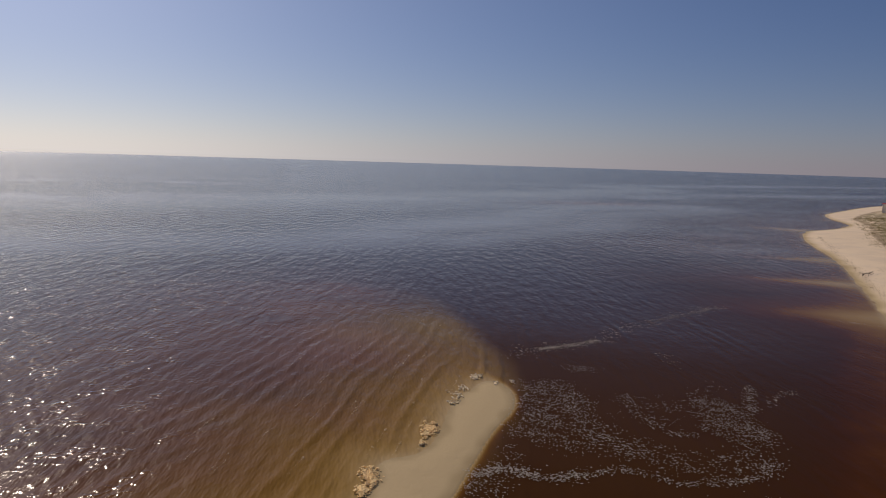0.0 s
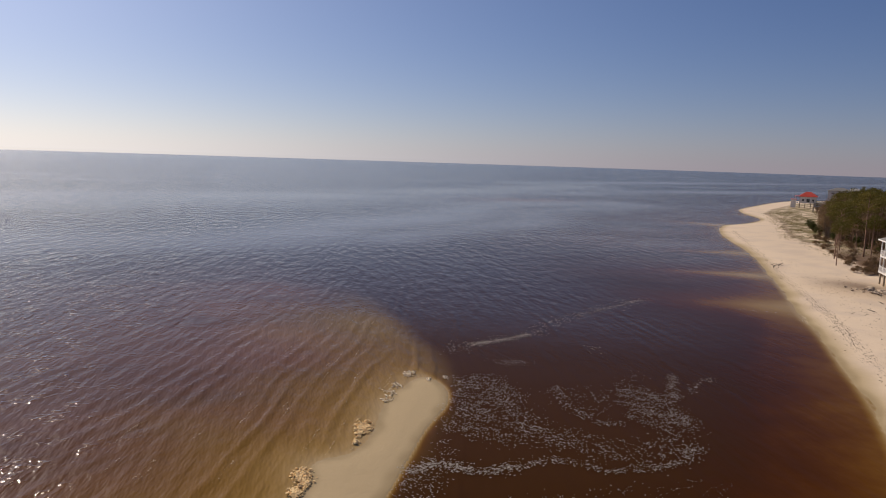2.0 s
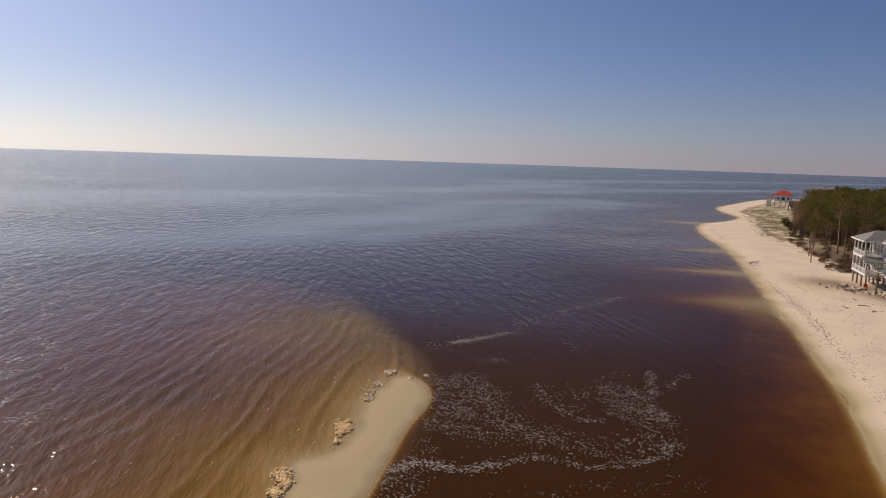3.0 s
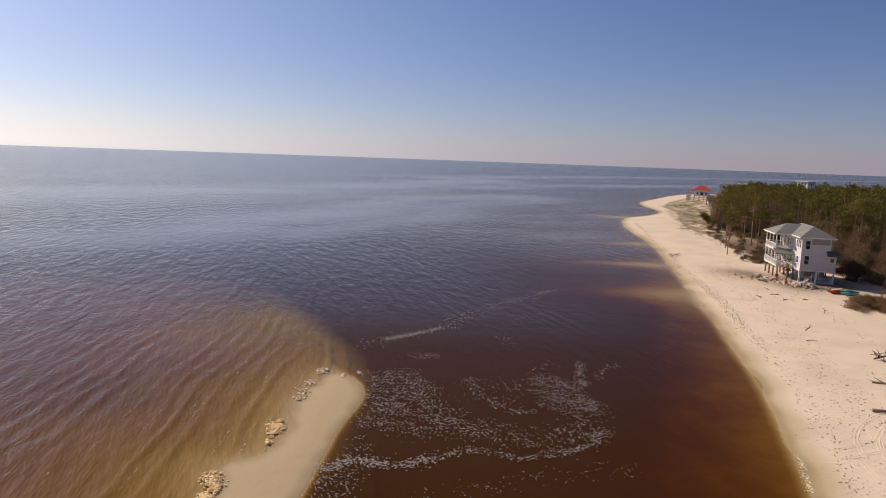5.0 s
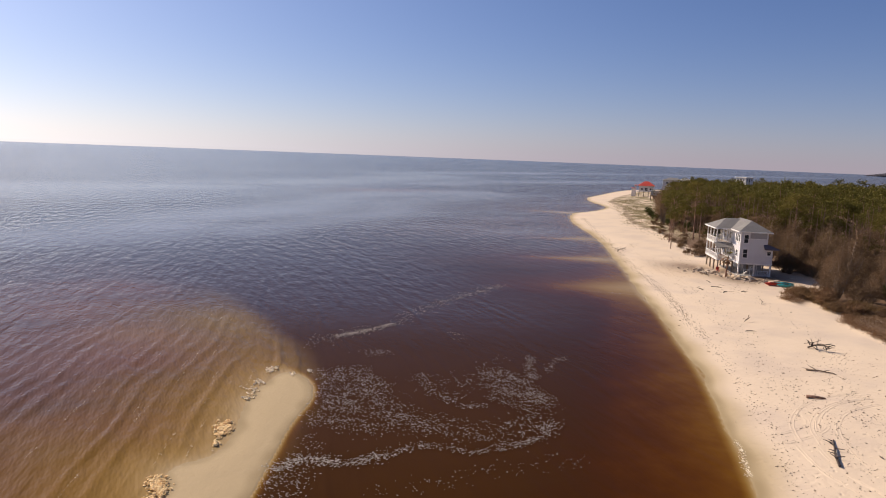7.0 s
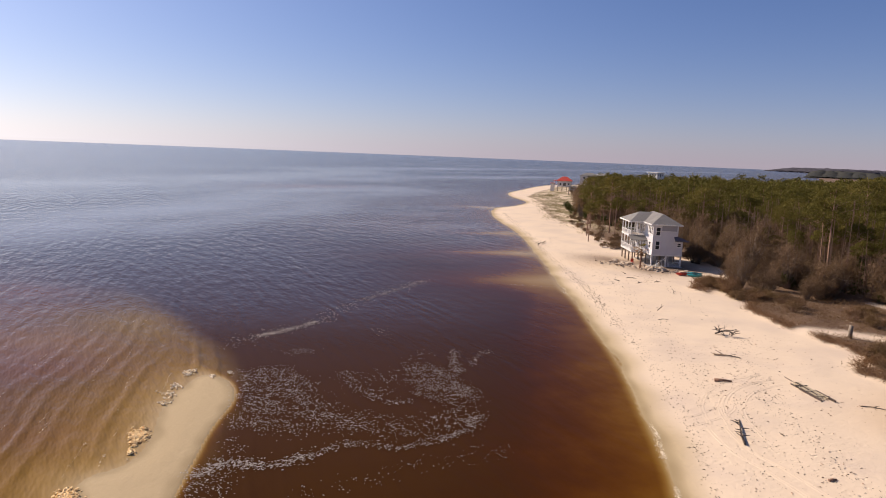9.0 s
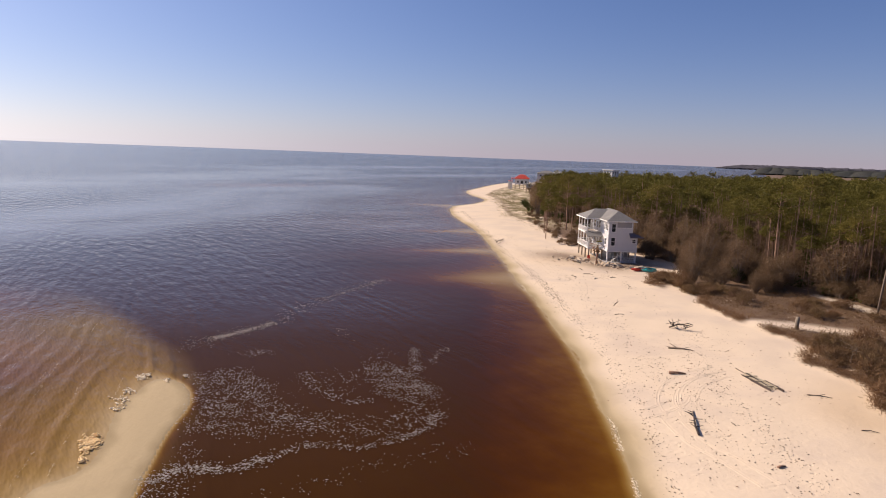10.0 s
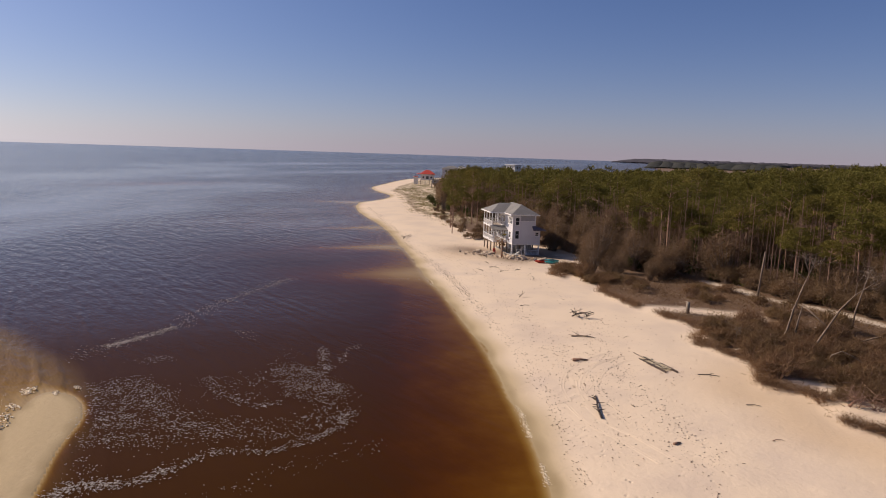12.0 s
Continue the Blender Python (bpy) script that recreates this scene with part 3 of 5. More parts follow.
def blade(rng, c, size, up=0.0, slim=0.35):
    """One small leaf or tuft: a bent four-point blade in a random direction."""
    d = Vector((rng.gauss(0, 1), rng.gauss(0, 1), rng.gauss(up, 0.7))).normalized()
    w = d.cross(Vector((rng.gauss(0, 1), rng.gauss(0, 1), rng.gauss(0, 1)))).normalized() * size * slim
    c = Vector(c)
    return [c - w * 0.6, c + d * size * 0.55 - w, c + d * size, c + d * size * 0.45 + w], [(0, 1, 2, 3)]


def needle(rng, c, size, up=0.0, slim=0.2):
    """One pointed tuft or twig in a random direction."""
    d = Vector((rng.gauss(0, 1), rng.gauss(0, 1), rng.gauss(up, 0.7))).normalized()
    w = d.cross(Vector((rng.gauss(0, 1), rng.gauss(0, 1), rng.gauss(0, 1)))).normalized() * size * slim
    c = Vector(c)
    return [c - w, c + w, c + d * size], [(0, 1, 2)]


# ---- pines ----
def pine_parts(rng, h, tufts, pads, size, sides=6):
    """Trunk and crown of a tall slash pine: a rounded, open crown of flat pads of needles."""
    lean = Vector((rng.gauss(0, 0.02), rng.gauss(0, 0.02), 0))
    trunk, crown = Heap(), Heap()
    at = lambda z: Vector((lean.x * z + 0.12 * math.sin(z * 0.35 + h), lean.y * z, z))
    trunk.add(*tube([at(z) for z in np.linspace(-0.4, h * 0.95, 6)], [0.19 * (h / 18) * (1 - 0.78 * i / 5) + 0.02 for i in range(6)], sides))
    low = h * rng.uniform(0.58, 0.72)
    wide = h * rng.uniform(0.16, 0.25)
    for c in range(pads):
        s = (c + rng.random()) / pads
        z = low + (h * 0.96 - low) * s
        reach = wide * math.sin(math.pi * (0.22 + 0.74 * s)) * rng.uniform(0.5, 1.05) if c < pads - 1 else 0.0
        t = c * 2.4 + rng.uniform(-0.5, 0.5)
        hub = at(z) + Vector((math.cos(t) * reach, math.sin(t) * reach, 0.1 * reach))
        pr = h * rng.uniform(0.085, 0.13)
        if tufts > 200:
            trunk.add(*tube([at(z - 0.35 * reach), (at(z - 0.2 * reach) + hub) / 2, hub], [0.055, 0.04, 0.015], 3, False))
        for _ in range(tufts):
            d = Vector((rng.gauss(0, 1), rng.gauss(0, 1), rng.gauss(0.25, 0.8))).normalized() * rng.uniform(0.55, 1.0)
            crown.add(*needle(rng, hub + Vector((d.x * pr, d.y * pr, d.z * pr * 0.48)), size * rng.uniform(0.6, 1.3), 0.5, 0.16))
    for _ in range(5 if tufts > 200 else 0):
        z, t = rng.uniform(h * 0.35, low), rng.uniform(0, 6.28)
        r = rng.uniform(0.5, 1.3)
        trunk.add(*tube([at(z), at(z) + Vector((math.cos(t) * r, math.sin(t) * r, 0.1))], [0.03, 0.012], 3, False))
    return trunk, crown


def make_pine(rng, h):
    ob = thing("pine_tree", Matrix(), "tall slash pine with bare reddish trunk and green crown", "tree", "pines at the edge of the wood")
    trunk, crown = pine_parts(rng, h, 290, 12, 0.42)
    trunk.part("trunk", BARK, ob)
    crown.part("crown", NEEDLE, ob)
    return ob


rng = random.Random(5)
pine_models = [make_pine(rng, h) for h in (15.0, 16.2, 17.0, 17.8, 18.6, 19.4, 16.6, 18.0)]


def scatter(rng, x0, x1, y0, y1, spacing):
    """Jittered places on a grid."""
    out = []
    for gx in np.arange(x0, x1, spacing):
        for gy in np.arange(y0, y1, spacing):
            out.append((gx + rng.uniform(-0.45, 0.45) * spacing, gy + rng.uniform(-0.45, 0.45) * spacing))
    return np.array(out)


spots = scatter(rng, 90, 420, -70, 420, 5.3)
inwood = inside(spots[:, 0], spots[:, 1], FOREST_LAND) & (line_distance(spots[:, 0], spots[:, 1], ROAD) > 3.0)
spots = spots[inwood]
reach = line_distance(spots[:, 0], spots[:, 1], FOREST_EDGE)
bearing = np.degrees(np.arctan2(spots[:, 0], spots[:, 1]))
spots_ok = (bearing < 84) & (spots[:, 1] > -20)
spots, reach = spots[spots_ok], reach[spots_ok]
order = np.argsort(reach + 0.12 * np.hypot(spots[:, 0], spots[:, 1]))
spots, reach = spots[order], reach[order]
edge_spots, deep_spots = spots[:298], spots[298:]


def stand(x, y, tall=1.0, z=None):
    """The pose of a tree: foot in the ground, turned and sized at random."""
    z = ground_z(x, y) if z is None else z
    return Matrix.Translation((x, y, z - 0.1)) @ Matrix.Rotation(rng.uniform(0, 6.28), 4, "Z") @ Matrix.Diagonal((tall * rng.uniform(0.92, 1.1), tall * rng.uniform(0.92, 1.1), tall, 1))


def tall_here(x, y):
    """The wood is lower towards the far houses."""
    swell = 0.05 * math.sin(0.23 * x + 1.9 * math.sin(0.11 * y)) + 0.04 * math.sin(0.31 * y - 0.17 * x)
    return swell + 0.62 + 0.27 * float(step(np.array([-y + 0.25 * x]), -210, -120)[0]) + 0.24 * float(step(np.array([-y + 0.25 * x]), -90, -15)[0])


edge_z = terrain(edge_spots[:, 0], edge_spots[:, 1])[0]
for i, (x, y) in enumerate(edge_spots):
    m = stand(x, y, tall_here(x, y) * rng.uniform(0.54, 0.98), edge_z[i])
    if i < len(pine_models):
        pine_models[i].matrix_world = m
    else:
        copy_thing(pine_models[i % len(pine_models)], m)
# lone pines on the beach side of the wood
for x, y, s in ((115.6, 138.0, 0.84), (130.3, 144.5, 0.98), (133, 150, 0.9), (137, 163, 0.86), (143, 172, 0.8), (124, 149, 0.86), (136, 156, 0.94)):
    tagged(copy_thing(pine_models[(int(x)) % 8], stand(x, y, s)), "lone pine with a thin trunk beside the beach", "tree")

# the wood behind: one mass of the same pines
woods = thing("pine_wood", Matrix(), "dense pine wood with green crowns and bare trunks", "woods")
woods["kind"] = "stuff"
wood_trunks, wood_crowns = [], []
far_models = []
for tufts, size in ((150, 0.52), (26, 1.05)):
    for h in (15.5, 16.6, 17.6, 18.6, 19.4):
        t_, c_ = pine_parts(rng, h, tufts, 11 if tufts < 26 else 13, size, 4)
        far_models.append([(np.array(k.v), np.array(k.f[:-2] if k is t_ else k.f)) for k in (t_, c_)])
deep_z = terrain(deep_spots[:, 0], deep_spots[:, 1])[0]
heaps = ([[], [], 0], [[], [], 0])
for i, (x, y) in enumerate(deep_spots):
    model = far_models[i % 5 + (0 if math.hypot(x, y) < 215 else 5)]
    a0, s0 = rng.uniform(0, 6.28), tall_here(x, y) * rng.uniform(0.70, 1.0)
    rot = np.array([[math.cos(a0), math.sin(a0), 0], [-math.sin(a0), math.cos(a0), 0], [0, 0, 1]]) * s0
    for heap, (v, f) in zip(heaps, model):
        heap[0].append(v @ rot + (x, y, deep_z[i]))
        heap[1].append(f + heap[2])
        heap[2] += len(v)
# thin bare stems that stand close behind the edge
stems = scatter(rng, 95, 260, -20, 280, 3.3)
depth_in = line_distance(stems[:, 0], stems[:, 1], FOREST_EDGE)
stems = stems[inside(stems[:, 0], stems[:, 1], FOREST_LAND) & (depth_in < 24) & (line_distance(stems[:, 0], stems[:, 1], ROAD) > 3.0)]
stem_z = terrain(stems[:, 0], stems[:, 1])[0]
for (x, y), z0 in zip(stems, stem_z):
    top = 15.5 * tall_here(x, y) * rng.uniform(0.6, 0.92)
    lean_x, lean_y, thick = rng.gauss(0, 0.3), rng.gauss(0, 0.3), rng.uniform(0.07, 0.14)
    v, f = tube([(x, y, z0 - 0.3), (x + lean_x * 0.4, y + lean_y * 0.4, z0 + top * 0.5), (x + lean_x, y + lean_y, z0 + top)], [thick, thick * 0.8, thick * 0.4], 4, False)
    heaps[0][0].append(np.array(v))
    heaps[0][1].append(np.array(f) + heaps[0][2])
    heaps[0][2] += len(v)
for heap, name, material in zip(heaps, ("trunks", "crowns"), (BARK, NEEDLE)):
    ob = part_py(name, np.vstack(heap[0]).tolist(), np.vstack(heap[1]).tolist(), material, woods)
    ob["kind"] = "stuff"
# ---- the stilt house by the beach ----
def wall_boxes(axis, at, thick, a0, a1, z0, z1, holes):
    """Boxes of a wall along local x or y, with holes (a0, a1, z0, z1) that go through it."""
    out = []
    cuts = sorted({a0, a1, *[h[0] for h in holes], *[h[1] for h in holes]})
    for p, q in zip(cuts[:-1], cuts[1:]):
        mid = (p + q) / 2
        zs = [z0]
        for h in sorted((h for h in holes if h[0] < mid < h[1]), key=lambda h: h[2]):
            zs += [h[2], h[3]]
        zs.append(z1)
        for lo, hi in zip(zs[::2], zs[1::2]):
            if hi - lo > 0.01:
                out.append((p, q, at, at + thick, lo, hi) if axis == "x" else (at, at + thick, p, q, lo, hi))
    return out


def add_window(parent, axis, at, out, hole, bars=True, name="window"):
    """A window in a hole of a wall: frame with a sash bar, pane, sill. out: -1 or 1, the way to the outside."""
    a0, a1, z0, z1 = hole
    f = 0.09

    def b(p, q, d0, d1, lo, hi):
        d0, d1 = sorted((at + out * d0, at + out * d1))
        return (p, q, d0, d1, lo, hi) if axis == "x" else (d0, d1, p, q, lo, hi)
    bars_ = [b(a0 - 0.05, a0 + f, -0.06, 0.035, z0 - 0.03, z1 + 0.06), b(a1 - f, a1 + 0.05, -0.06, 0.035, z0 - 0.03, z1 + 0.06),
             b(a0 + f, a1 - f, -0.06, 0.035, z1 - f, z1 + 0.06), b(a0 + f, a1 - f, -0.06, 0.035, z0 - 0.03, z0 + f)]
    if bars:
        bars_.append(b(a0 + f, a1 - f, -0.055, 0.0, (z0 + z1) / 2 - 0.03, (z0 + z1) / 2 + 0.03))
    w = part("frame", boxes(*bars_), WHITE, None)
    w.name = name
    w.parent = parent
    part("pane", boxes(b(a0 + f, a1 - f, -0.05, -0.03, z0 + f, z1 - f)), GLASS, w)
    part("sill", boxes(b(a0 - 0.1, a1 + 0.1, 0.036, 0.12, z0 - 0.09, z0 - 0.035)), WHITE, w)
    return w


def hip_roof(x0, x1, y0, y1, z, top, ridge, along, thick=0.16):
    """A hip roof with thick eaves; its ridge runs along x or y between the two given places."""
    if along == "y":
        xm = (x0 + x1) / 2
        r0, r1 = (xm, ridge[0], top), (xm, ridge[1], top)
    else:
        ym = (y0 + y1) / 2
        r0, r1 = (ridge[0], ym, top), (ridge[1], ym, top)
    eave = [(x0, y0, z), (x1, y0, z), (x1, y1, z), (x0, y1, z)]
    verts = eave + [r0, r1] + [(x, y, z - thick) for x, y, _ in eave]
    faces = [(0, 1, 4), (1, 2, 5, 4), (2, 3, 5), (3, 0, 4, 5)] if along == "y" else [(0, 1, 5, 4), (1, 2, 5), (2, 3, 4, 5), (3, 0, 4)]
    faces += [(0, 6, 7, 1), (1, 7, 8, 2), (2, 8, 9, 3), (3, 9, 6, 0), (9, 8, 7, 6)]
    return verts, faces


def railing(parent, axis, at, a0, a1, z, name="railing"):
    """A white deck railing: posts, top and bottom rail, balusters."""
    put = (lambda p, q, lo, hi, t: (p, q, at - t, at + t, lo, hi)) if axis == "x" else (lambda p, q, lo, hi, t: (at - t, at + t, p, q, lo, hi))
    rail = part(name, boxes(put(a0, a1, z + 0.96, z + 1.05, 0.05)), WHITE, parent)
    part("bottom_rail", boxes(put(a0, a1, z + 0.10, z + 0.17, 0.035)), WHITE, rail)
    n = max(2, int((a1 - a0) / 2.0) + 1)
    for a in np.linspace(a0 + 0.06, a1 - 0.06, n):
        part("post", boxes(put(a - 0.05, a + 0.05, z, z + 0.955, 0.05)), WHITE, rail)
    for a in np.arange(a0 + 0.22, a1 - 0.1, 0.16):
        part("baluster", boxes(put(a - 0.018, a + 0.018, z + 0.17, z + 0.96, 0.018)), WHITE, rail)
    return rail


def stilt_house():
    hx, hy = HOUSE
    ob = thing("beach_house", pose(hx, hy, 0.58, 0, 0, -28.4), "white two-storey house on stilts with grey hip roof", "house")
    zf, z2, ze = 2.55, 5.65, 8.75     # first floor, second floor, eaves
    # piles
    for u in (-2.9, -0.05, 2.9, 5.9):
        for v in (0.1, 4.3, 7.2, 10.1, 12.9):
            if u < -1 and v < 4:
                continue
            white = u > -1 and v < 1
            part("stilt", boxes((u, u + 0.28, v, v + 0.28, -0.5, zf - 0.25), bevel=0.03), WHITE if white else PILE, ob, "white post" if white else "weathered timber pile")
    part("floor_beam", boxes((-3.1, 6.3, 4.2, 13.2, zf - 0.25, zf), (-0.1, 6.3, -0.05, 4.2, zf - 0.25, zf)), WHITE, ob, "white floor edge beam")
    part("slab", boxes((-0.3, 6.5, -0.2, 13.2, -0.35, 0.06)), CONCRETE, ob)
    # storage room and stair under the house
    part("storage_wall", boxes((2.4, 6.0, 5.0, 12.0, 0.06, zf - 0.25)), SIDING_DARK, ob)
    for i in range(9):
        part("tread", boxes((1.3 + i * 0.27, 1.58 + i * 0.27, 0.5, 1.5, 0.18 + i * 0.25, 0.24 + i * 0.25)), WHITE, ob)
    part("stair_string", boxes((1.2, 1.32, 0.42, 0.48, 0.06, 1.3), (2.3, 2.42, 0.42, 0.48, 0.06, 1.9), (3.5, 3.62, 0.42, 0.48, 0.06, 2.3), (1.2, 3.62, 0.42, 0.48, 1.2, 1.28)), WHITE, ob, "white stair rail")
    railing(ob, "x", 0.3, 3.7, 5.8, 0.06, "ground_railing")
    # walls
    near = [(0.55, 1.5, 3.55, 5.35)]
    part("wall", boxes(*wall_boxes("x", 0, 0.2, 0, 6.2, zf, z2, near + [(5.05, 5.9, 4.2, 5.05)])), SIDING, ob)
    part("wall", boxes(*wall_boxes("x", 0, 0.2, 0, 5.1, z2, ze, [(0.55, 1.5, 6.45, 8.2)])), SIDING, ob)
    add_window(ob, "x", 0, -1, near[0])
    add_window(ob, "x", 0, -1, (5.05, 5.9, 4.2, 5.05))
    add_window(ob, "x", 0, -1, (0.55, 1.5, 6.45, 8.2))
    part("siding_band", boxes((1.75, 4.85, -0.03, -0.004, 7.45, 8.55)), SIDING_DARK, ob, "darker grey siding panel")
    part("trim", boxes((1.62, 5.0, -0.045, -0.004, 7.31, 7.43)), WHITE, ob, "white trim board")
    part("trim", boxes((4.9, 5.0, -0.045, -0.004, 7.45, 8.7)), WHITE, ob, "white trim board")
    part("corner_board", boxes((-0.03, 0.12, -0.035, -0.003, zf, ze)), WHITE, ob)
    sea_up = [(0.45, 1.35, 6.6, 8.15), (1.5, 2.4, 6.6, 8.15), (2.55, 3.45, 6.6, 8.15)]
    sea_low = [(1.3, 2.7, 3.6, 5.0), (5.2, 6.7, 3.4, 5.0), (7.4, 8.4, 2.75, 4.85), (9.2, 10.8, 3.4, 5.0), (11.4, 12.6, 3.4, 5.0)]
    sea_top = [(6.3, 7.7, 6.5, 8.1), (8.3, 9.3, 5.8, 7.95), (10.0, 11.6, 6.5, 8.1)]
    part("wall", boxes(*wall_boxes("y", 0, 0.2, 0.2, 13.1, zf, z2, sea_low)), SIDING, ob)
    part("wall", boxes(*wall_boxes("y", 0, 0.2, 0.2, 13.1, z2, ze, sea_up + sea_top)), SIDING, ob)
    for h in sea_up + sea_low + sea_top:
        tall = h[3] - h[2] > 2
        add_window(ob, "y", 0, -1, h, not tall, "glass_door" if tall else "window")
    part("wall", boxes(*wall_boxes("x", 12.9, 0.2, 0.2, 5.1, zf, ze, [])), SIDING, ob)
    part("wall", boxes(*wall_boxes("y", 6.0, 0.2, 0.2, 13.1, zf, z2, [(3, 4, 3.6, 5)])), SIDING, ob)
    part("wall", boxes(*wall_boxes("y", 4.9, 0.2, 0.2, 13.1, z2, ze, [])), SIDING, ob)
    part("ceiling", boxes((0.2, 6.0, 0.2, 12.9, z2 - 0.15, z2 - 0.02)), INTERIOR, ob)
    part("upper_ceiling", boxes((0.2, 4.9, 0.2, 12.9, ze - 0.2, ze - 0.17)), INTERIOR, ob)
    part("inner_floor", boxes((0.2, 6.0, 0.2, 12.9, zf, zf + 0.04)), DECK, ob)
    # lean-to roof beside the upper floor
    v = [(4.35, -0.95, 5.62), (7.2, -0.95, 5.62), (7.2, 13.3, 5.62), (5.1, 13.3, 6.4), (5.1, -0.01, 6.4), (4.35, -0.01, 6.35)]
    lower = [(x, y, z - 0.2) for x, y, z in v]
    part_py("lean_to_roof", v + lower, [(0, 1, 4, 5), (1, 2, 3, 4), (0, 6, 7, 1), (1, 7, 8, 2), (2, 8, 9, 3), (10, 9, 8, 7), (11, 10, 7, 6), (5, 11, 6, 0)], SHINGLE_DARK, ob, "dark shingled lean-to roof")
    # decks
    for z, v0 in ((zf, 4.2), (z2, 5.9)):
        part("deck_edge", boxes((-3.15, -3.0, v0, 13.2, z - 0.22, z + 0.06), (-3.0, -0.004, v0 - 0.14, v0, z - 0.22, z + 0.06), (-3.0, -0.004, 13.05, 13.2, z - 0.22, z + 0.06)), WHITE, ob)
        for i, u in enumerate(np.arange(-2.99, -0.1, 0.15)):
            part("deck_board", boxes((u, u + 0.14, v0, 13.05, z + 0.002, z + 0.035)), DECK, ob)
        railing(ob, "y", -3.08, v0, 13.2, z + 0.06)
        railing(ob, "x", v0 - 0.06, -3.0, -0.1, z + 0.06)
        railing(ob, "x", 13.12, -3.0, -0.1, z + 0.06)
    for u, v in ((-3.02, 5.9), (-3.02, 8.3), (-3.02, 10.7), (-3.02, 12.98), (-0.3, 12.98)):
        part("porch_column", boxes((u - 0.1, u + 0.1, v - 0.1, v + 0.1, zf + 0.06, z2 - 0.22), (u - 0.09, u + 0.09, v - 0.09, v + 0.09, z2 + 0.06, ze - 0.1)), WHITE, ob)
    part("porch_column", boxes((-3.12, -2.92, 4.2, 4.4, zf + 0.06, 5.05)), WHITE, ob)
    # low roof over the near end of the lower deck
    v = [(-3.5, 3.6, 5.05), (-0.01, 3.6, 5.05), (-0.01, 5.85, 5.85), (-3.5, 5.85, 5.85)]
    lower = [(x, y, z - 0.14) for x, y, z in v]
    part_py("porch_roof", v + lower, [(0, 1, 2, 3), (7, 6, 5, 4), (0, 4, 5, 1), (1, 5, 6, 2), (2, 6, 7, 3), (3, 7, 4, 0)], SHINGLE, ob, "small grey porch roof")
    # main roof with a cross hip over the decks
    roof = part_py("roof", *hip_roof(-0.6, 5.75, -0.6, 13.7, ze + 0.06, 10.75, (2.7, 10.4), "y"), SHINGLE, ob, "grey shingled hip roof")
    part_py("cross_roof", *hip_roof(-3.6, 3.4, 5.0, 13.66, ze + 0.056, 10.6, (-0.6, 2.6), "x"), SHINGLE, roof, "grey shingled hip roof")
    part("fascia", boxes((-0.66, 5.81, -0.66, -0.604, ze - 0.16, ze + 0.07), (5.754, 5.81, -0.6, 13.7, ze - 0.16, ze + 0.07), (-0.66, -0.604, -0.6, 5.0, ze - 0.16, ze + 0.07),
                         (-3.66, -3.604, 5.0, 13.7, ze - 0.16, ze + 0.07), (-3.66, -0.67, 4.94, 4.996, ze - 0.16, ze + 0.07)), WHITE, ob, "white fascia board")
    return ob


stilt_house()
# ---- shrubs and undergrowth ----
def bush_parts(rng, h, w, stems, twigs, leaf_size, up=0.6):
    """Stems that fan out from one root, and many fine twigs or leaves."""
    wood, fuzz = Heap(), Heap()
    for _ in range(stems):
        t, s = rng.uniform(0, 6.28), rng.uniform(0.25, 1)
        tip = Vector((math.cos(t) * w * s, math.sin(t) * w * s, h * (1.1 - 0.45 * s * s) * rng.uniform(0.5, 1.1)))
        mid = tip * 0.5 + Vector((rng.gauss(0, 0.12) * w, rng.gauss(0, 0.12) * w, 0.12 * h))
        wood.add(*tube([(0.1 * math.cos(t), 0.1 * math.sin(t), -0.2), mid, tip], [0.045 * h / 3 + 0.012, 0.028 * h / 3 + 0.008, 0.008], 3, False))
        for _ in range(twigs):
            q = rng.uniform(0.35, 1.0)
            p = (mid * (1 - q) + tip * q) + Vector((rng.gauss(0, 0.13) * w, rng.gauss(0, 0.13) * w, rng.gauss(0, 0.09) * h))
            if p.z > 0.02:
                fuzz.add(*needle(rng, p, leaf_size * rng.uniform(0.6, 1.3), up, 0.05 if leaf_size > 0.27 else 0.4))
    return wood, fuzz


def make_bush(rng, name, h, w, stems, twigs, leaf_size, leaf_material, label, group):
    ob = thing(name, Matrix(), label, "shrub", group)
    wood, fuzz = bush_parts(rng, h, w, stems, twigs, leaf_size)
    wood.part("branchwork", DEADWOOD if leaf_material is TWIG else BARK, ob)
    fuzz.part("foliage", leaf_material, ob)
    return ob


def plant(models, places, lo, hi):
    """Set the models, then copies of them, on the places."""
    z = terrain(np.array([p[0] for p in places]), np.array([p[1] for p in places]))[0]
    for i, (x, y) in enumerate(places):
        s = rng.uniform(lo, hi)
        m = Matrix.Translation((x, y, z[i] - 0.14)) @ Matrix.Rotation(rng.uniform(0, 6.28), 4, "Z") @ Matrix.Diagonal((s, s, s * rng.uniform(0.85, 1.15), 1))
        if i < len(models):
            models[i].matrix_world = m
        else:
            copy_thing(models[i % len(models)], m)


def pick(rng, poly, count, clear=1.8):
    """Random places inside a plan polygon, off the road."""
    poly = np.array(poly, float)
    a0 = np.array([rng.uniform(poly[:, 0].min(), poly[:, 0].max()) for _ in range(count * 8)])
    b0 = np.array([rng.uniform(poly[:, 1].min(), poly[:, 1].max()) for _ in range(count * 8)])
    ok = inside(a0, b0, poly) & (line_distance(a0, b0, ROAD) > clear + 0.8) & (np.min([line_distance(a0, b0, p) for p in SAND_PATCHES], axis=0) > 1.8)
    return [(float(x), float(y)) for x, y in zip(a0[ok], b0[ok])][:count]


